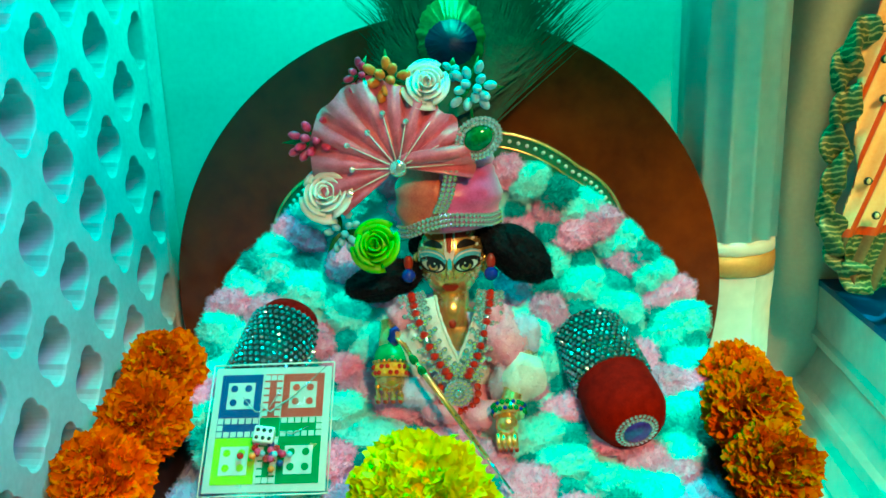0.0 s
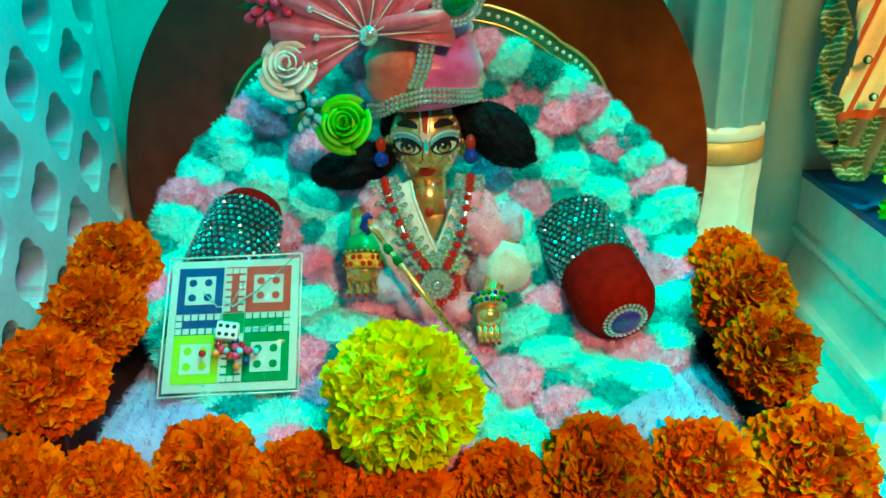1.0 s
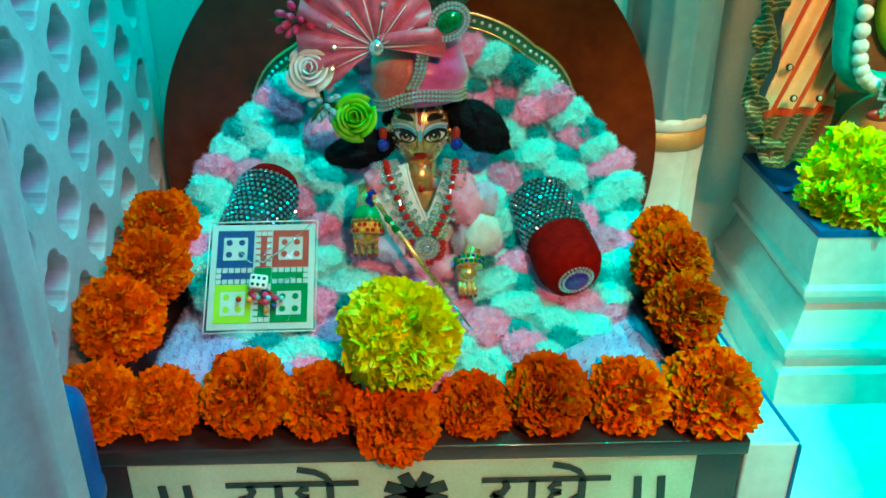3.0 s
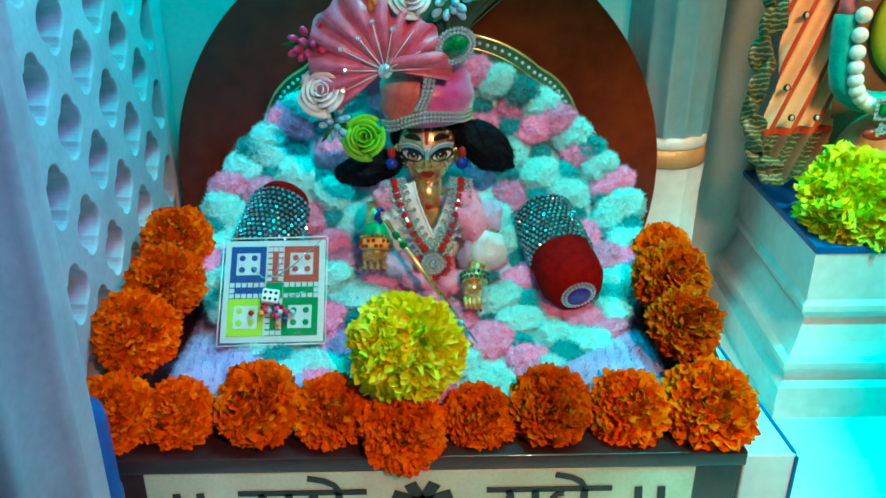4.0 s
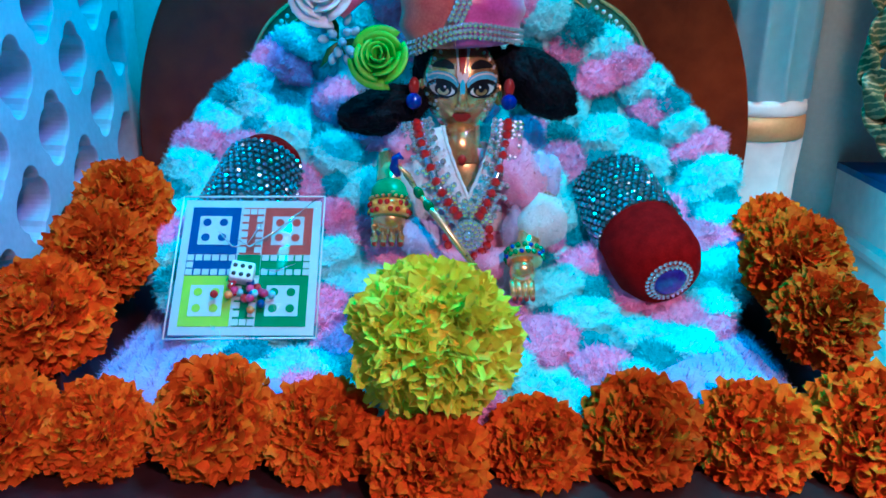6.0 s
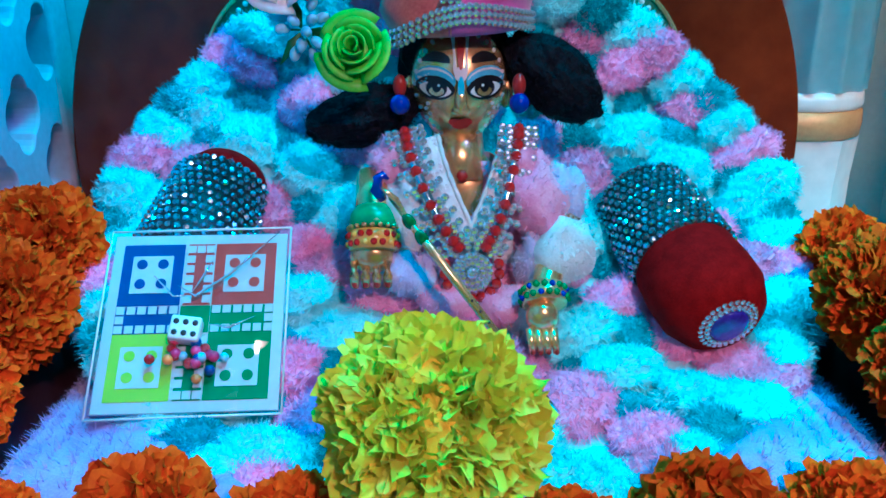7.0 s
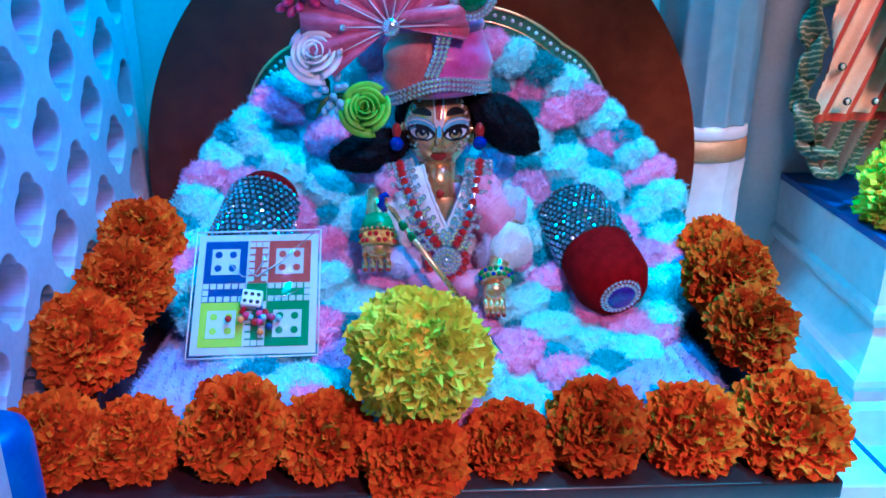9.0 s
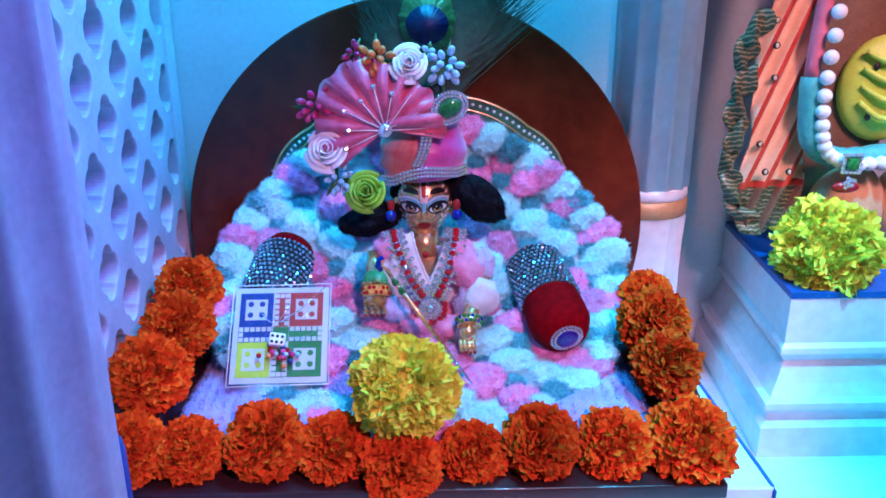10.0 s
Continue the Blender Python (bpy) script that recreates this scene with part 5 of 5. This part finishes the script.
# ---- board game in its plastic sleeve ----
def ludo():
    W, Hh = 0.0790, 0.0835
    t = holder("board_game", pose(-0.1485, 0.0800, 0.5525, -43, 0, 1), "small printed ludo board in clear plastic leaning on the bolster", "board game")
    part("card", new_box(0, W, 0, 0.0022, 0, Hh, bevel=0.0004), "printed", t)
    def patch(name, u0, v0, u1, v1, mat, lift=0.0004, lab=""):
        bm = new_box(u0 * W, u1 * W, -lift, 0.0002, v0 * Hh, v1 * Hh)
        return part(name, bm, mat, t, lab, smooth=False)
    for u0, v0, mat in ((0.06, 0.58, "c_blue"), (0.59, 0.58, "c_red"), (0.06, 0.06, "c_lime"), (0.59, 0.06, "c_green")):
        yard = patch("yard", u0, v0, u0 + 0.35, v0 + 0.36, mat, 0.0004, mat[2:] + " corner square")
        part("yard_inner", new_box((u0 + 0.06) * W, (u0 + 0.29) * W, -0.0008, -0.0004, (v0 + 0.07) * Hh, (v0 + 0.29) * Hh), "printed", yard, smooth=False)
        for i in (0, 1):
            for j in (0, 1):
                bm = bmesh.new()
                bmesh.ops.create_cone(bm, cap_ends=True, segments=18, radius1=0.0024, radius2=0.0024, depth=0.0004, matrix=pose((u0 + 0.115 + 0.12 * i) * W, -0.0009, (v0 + 0.125 + 0.115 * j) * Hh, 90, 0, 0))
                part("dot", bm, mat, yard, smooth=False)
    patch("lane", 0.06, 0.42, 0.41, 0.575, "c_blue")
    patch("lane", 0.43, 0.58, 0.58, 0.94, "c_red")
    patch("lane", 0.59, 0.42, 0.94, 0.575, "c_green")
    patch("lane", 0.43, 0.06, 0.58, 0.41, "c_green")
    patch("middle", 0.42, 0.425, 0.585, 0.575, "c_green")
    cell = bpy.data.meshes.new("cell")
    bm = new_box(-0.0018, 0.0018, -0.0009, -0.0004, -0.0018, 0.0018)
    bm.to_mesh(cell), bm.free()
    cell.materials.append(M["printed"])
    for i in range(6):
        for j in range(3):
            for u, v in ((0.088 + 0.059 * i, 0.446 + 0.053 * j), (0.622 + 0.059 * i, 0.446 + 0.053 * j), (0.452 + 0.053 * j, 0.612 + 0.059 * i), (0.452 + 0.053 * j, 0.088 + 0.059 * i)):
                outer = (i == 5) if (u > 0.6 or v > 0.6) else (i == 0)
                if j == 1 and not outer:
                    continue
                piece("cell", cell, t, pose(u * W, 0, v * Hh))
    # plastic sleeve with creases
    bm = bmesh.new()
    g = random.Random(9)
    rows = [[bm.verts.new(((-0.015 + 1.03 * i / 14) * W, -0.0034 - 0.0030 * max(0, noise.noise((i * 0.55, j * 0.4, 3))) - (0.004 * math.exp(-((i - 8) ** 2 + (j - 5) ** 2) / 14)), (-0.02 + 1.04 * j / 14) * Hh)) for i in range(15)] for j in range(15)]
    for j in range(14):
        for i in range(14):
            bm.faces.new((rows[j][i], rows[j][i + 1], rows[j + 1][i + 1], rows[j + 1][i]))
    o = part("sleeve", bm, "film", t, "clear crinkled plastic sleeve", smooth=False)
    o.visible_shadow = False
    bm = bmesh.new()
    rim_ = [(-0.02 * W, -0.03 * Hh), (1.02 * W, -0.02 * Hh), (1.02 * W, 1.03 * Hh), (-0.02 * W, 1.02 * Hh)]
    for k in range(4):
        (x0, z0), (x1, z1) = rim_[k], rim_[(k + 1) % 4]
        tube(bm, [(x0, -0.0010, z0), (x1, -0.0010, z1)], 0.00055, 5)
    part("sleeve_edge", bm, "card", t, "pale folded edge of the sleeve")
    for pts in (((0.42, 0.66), (0.52, 0.60), (0.70, 0.72), (0.97, 0.97)), ((0.50, 0.62), (0.56, 0.72), (0.60, 0.80)), ((0.28, 0.72), (0.40, 0.60), (0.47, 0.60)), ((0.62, 0.44), (0.72, 0.42), (0.86, 0.48))):
        bm = bmesh.new()
        tube(bm, [(u * W, -0.0072, v * Hh) for u, v in pts], [0.0002] + [0.00065] * (len(pts) - 2) + [0.0002], 5)
        part("crease", bm, "crystal", t, "shiny crease in the plastic")
    die = part("die", new_box(-0.0065, 0.0065, -0.0045, 0.0045, -0.0055, 0.0055, bevel=0.0012), "card", t, "white die with black pips")
    die.matrix_basis = pose(0.485 * W, -0.0055, 0.415 * Hh, 0, 6, 8)
    for i in range(3):
        for j in range(2):
            bm = bmesh.new()
            ball(bm, (-0.0040 + 0.0040 * i, -0.0044, -0.0026 + 0.0050 * j), (0.0014, 0.0005, 0.0014), 8, 6)
            part("pip", bm, "black", die)
    for i in range(22):
        bm = bmesh.new()
        u, v = 0.53 + g.gauss(0, 0.10), 0.27 + g.gauss(0, 0.05)
        ball(bm, (u * W, -0.0038 - 0.0012 * (i % 2), v * Hh), 0.0023 * g.uniform(0.85, 1.1), 9, 7)
        part("bead", bm, g.choice(("berryred", "berryblue", "berryorange", "berryred", "c_blue", "redstone")), t)
    return t


ludo()


# ---- neighbouring statue ----
def statue():
    bm = bmesh.new()
    mats = ["cloth_or", "cloth_red", "scroll", "brown", "peach", "tealcloth", "limecloth", "pinkcloth", "ink"]
    # hanging cloth with slanting pleats, red in the folds, dark bordered hem
    lv = [(1.02, 0.366, 0.392), (0.93, 0.356, 0.392), (0.847, 0.338, 0.390), (0.80, 0.330, 0.391), (0.76, 0.332, 0.393), (0.72, 0.333, 0.396), (0.69, 0.330, 0.398), (0.668, 0.327, 0.398), (0.645, 0.331, 0.398), (0.620, 0.342, 0.396)]
    zz, la, lb = [r[0] for r in lv][::-1], [r[1] for r in lv][::-1], [r[2] for r in lv][::-1]
    n, rows = 110, []
    for j in range(61):
        z = 1.02 - 0.40 * j / 60
        a, b = float(np.interp(z, zz, la)), float(np.interp(z, zz, lb))
        row = []
        for k in range(n + 1):
            q = -5.5 + k / 10
            x = min(max(0.330 + 0.40 * (z - 0.69) + 0.0225 * q, a), b)
            row.append((bm.verts.new((x, 0.262 + 0.0045 * math.cos(2 * math.pi * q) + 0.012 * (x - a) / (b - a), z)), q))
        rows.append(row)
    for j in range(60):
        for k in range(n):
            quad = (rows[j + 1][k], rows[j + 1][k + 1], rows[j][k + 1], rows[j][k])
            if max(quad[1][0].co.x - quad[0][0].co.x, quad[2][0].co.x - quad[3][0].co.x) < 1e-6:
                continue
            f = bm.faces.new([v for v, _ in quad])
            q, z = k % 10, quad[3][0].co.z
            if z > 0.668:
                f.material_index = 1 if q in (9, 0, 1) or z < 0.674 else 0
            else:
                f.material_index = 2 if q < 7 else 3
    bmesh.ops.delete(bm, geom=[v for v in bm.verts if not v.link_faces], context="VERTS")
    # ruffled dark border, lobe over lobe
    edge = [(0.328, 0.822, 30), (0.320, 0.800, 12), (0.322, 0.772, 30), (0.317, 0.745, 10), (0.320, 0.720, 25), (0.316, 0.692, 4), (0.321, 0.668, -12), (0.330, 0.648, -28), (0.342, 0.632, -42)]
    for i, (x, z, turn) in enumerate(edge):
        for v in ball(bm, (0, 0, 0), 1.0, 20, 12, slot=2 if i % 3 != 1 else 2):
            q = v.co.copy()
            q = Vector((q.x * (0.0105 + 0.003 * math.sin(q.z * 3 + i)), q.y * 0.0045 + 0.0035 * math.sin(q.z * 4 + q.x * 3 + i), q.z * 0.0195))
            v.co = Matrix.Rotation(radians(turn), 3, "Y") @ q + Vector((x, 0.262 + 0.004 * (i % 2), z))
    # eyelets
    for x, z in ((0.347, 0.806), (0.349, 0.776), (0.343, 0.712), (0.352, 0.684), (0.376, 0.684), (0.344, 0.829)):
        r = bmesh.ops.create_cone(bm, cap_ends=True, segments=14, radius1=0.0034, radius2=0.0030, depth=0.002, matrix=pose(x, 0.2590, z, 90, 0, 0))
        for f in {f for w in r["verts"] for f in w.link_faces}:
            f.material_index = 8
        ball(bm, (x, 0.2580, z), (0.0019, 0.0010, 0.0024), 8, 6, slot=0)
    # body, legs and cloths
    ball(bm, (0.440, 0.305, 0.76), (0.050, 0.028, 0.18), 24, 16, slot=3)
    ball(bm, (0.452, 0.285, 0.640), (0.040, 0.030, 0.049), 20, 14, slot=4)
    ball(bm, (0.520, 0.285, 0.640), (0.040, 0.030, 0.049), 20, 14, slot=4)
    ball(bm, (0.466, 0.275, 0.764), (0.046, 0.016, 0.052), 24, 16, slot=6)
    for k in range(4):
        tube(bm, bezier([(0.436, 0.262, 0.800 - 0.016 * k), (0.462, 0.254, 0.790 - 0.018 * k), (0.500, 0.256, 0.800 - 0.016 * k)], 9), 0.0030, 8, slot=6)
    for x, z in ((0.447, 0.786), (0.446, 0.738)):
        ball(bm, (x, 0.2595, z), (0.0030, 0.0015, 0.0040), 10, 8, slot=8)
    strip = bezier([(0.391, 0.266, 1.00), (0.392, 0.262, 0.90), (0.386, 0.260, 0.82), (0.385, 0.258, 0.760), (0.392, 0.256, 0.715), (0.415, 0.256, 0.700), (0.450, 0.256, 0.700), (0.520, 0.258, 0.712)], 40)
    tube(bm, strip[:16], 0.0075, 12, slot=7)
    tube(bm, strip[15:], [0.0100 + 0.0007 * (i % 2) for i in range(len(strip) - 15)], 12, slot=5)
    ob = link_bm("statue", bm, mats)
    return tagged(ob, "draped statue in pleated cream and red cloth on the pedestal", "statue")


statue()

g_ = holder("pearl_garland", pose(0, 0, 0), "string of large pearls with a jewelled pendant on the statue", "necklace")
pearl = bpy.data.meshes.new("pearl")
bm = bmesh.new()
ball(bm, (0, 0, 0), 0.0072, 16, 11)
bm.to_mesh(pearl), bm.free()
pearl.materials.append(M["pearl"])
pearl.polygons.foreach_set("use_smooth", [True] * len(pearl.polygons))
for p in bezier([(0.398, 0.250, 0.90), (0.395, 0.247, 0.822), (0.393, 0.2455, 0.755), (0.400, 0.2445, 0.712), (0.420, 0.2440, 0.697), (0.450, 0.2440, 0.695), (0.500, 0.246, 0.700)], 23):
    piece("pearl", pearl, g_, Matrix.Translation(p))
pd = part("pendant", new_box(0.4150, 0.4330, 0.2340, 0.2385, 0.6880, 0.7060, bevel=0.0015), "steel", g_, "square silver pendant with a green stone")
part("stone", new_box(0.4185, 0.4295, 0.2315, 0.2340, 0.6915, 0.7025, bevel=0.001), "greenstone", pd)
cr_ = stone_mesh("stone", 0.0022, "crystal")
for k in range(20):
    a = 2 * math.pi * k / 20
    piece("stone", cr_, pd, pose(0.424 + 0.0105 * max(-0.8, min(0.8, 1.3 * math.cos(a))), 0.2335, 0.697 + 0.0105 * max(-0.8, min(0.8, 1.3 * math.sin(a)))))
for k in range(9):
    piece("stone", cr_, pd, pose(0.424 + 0.006 * math.cos(2.4 * k) * (k / 9) ** 0.5, 0.2345, 0.678 + 0.006 * math.sin(2.4 * k) * (k / 9) ** 0.5))
bm = bmesh.new()
ball(bm, (0.424, 0.239, 0.673), (0.014, 0.005, 0.006), 16, 10)
part("tassel", bm, "redpaint", g_, "red tassel")

# capped bottle beside the bench
bt = holder("bottle", pose(-0.2030, -0.0560, FLOOR), "white plastic bottle with a large blue cap on the floor", "bottle")
part("body", lathe(bmesh.new(), [(0.021, 0.0), (0.0225, 0.003), (0.0225, 0.075), (0.021, 0.082)], 36), "card", bt)
part("cap", lathe(bmesh.new(), [(0.0245, 0.084), (0.0250, 0.086), (0.0250, 0.092), (0.0240, 0.094), (0.0240, 0.146), (0.0225, 0.153), (0.0170, 0.157), (0.004, 0.1585)], 48), "blue", bt, "ribbed blue plastic cap")
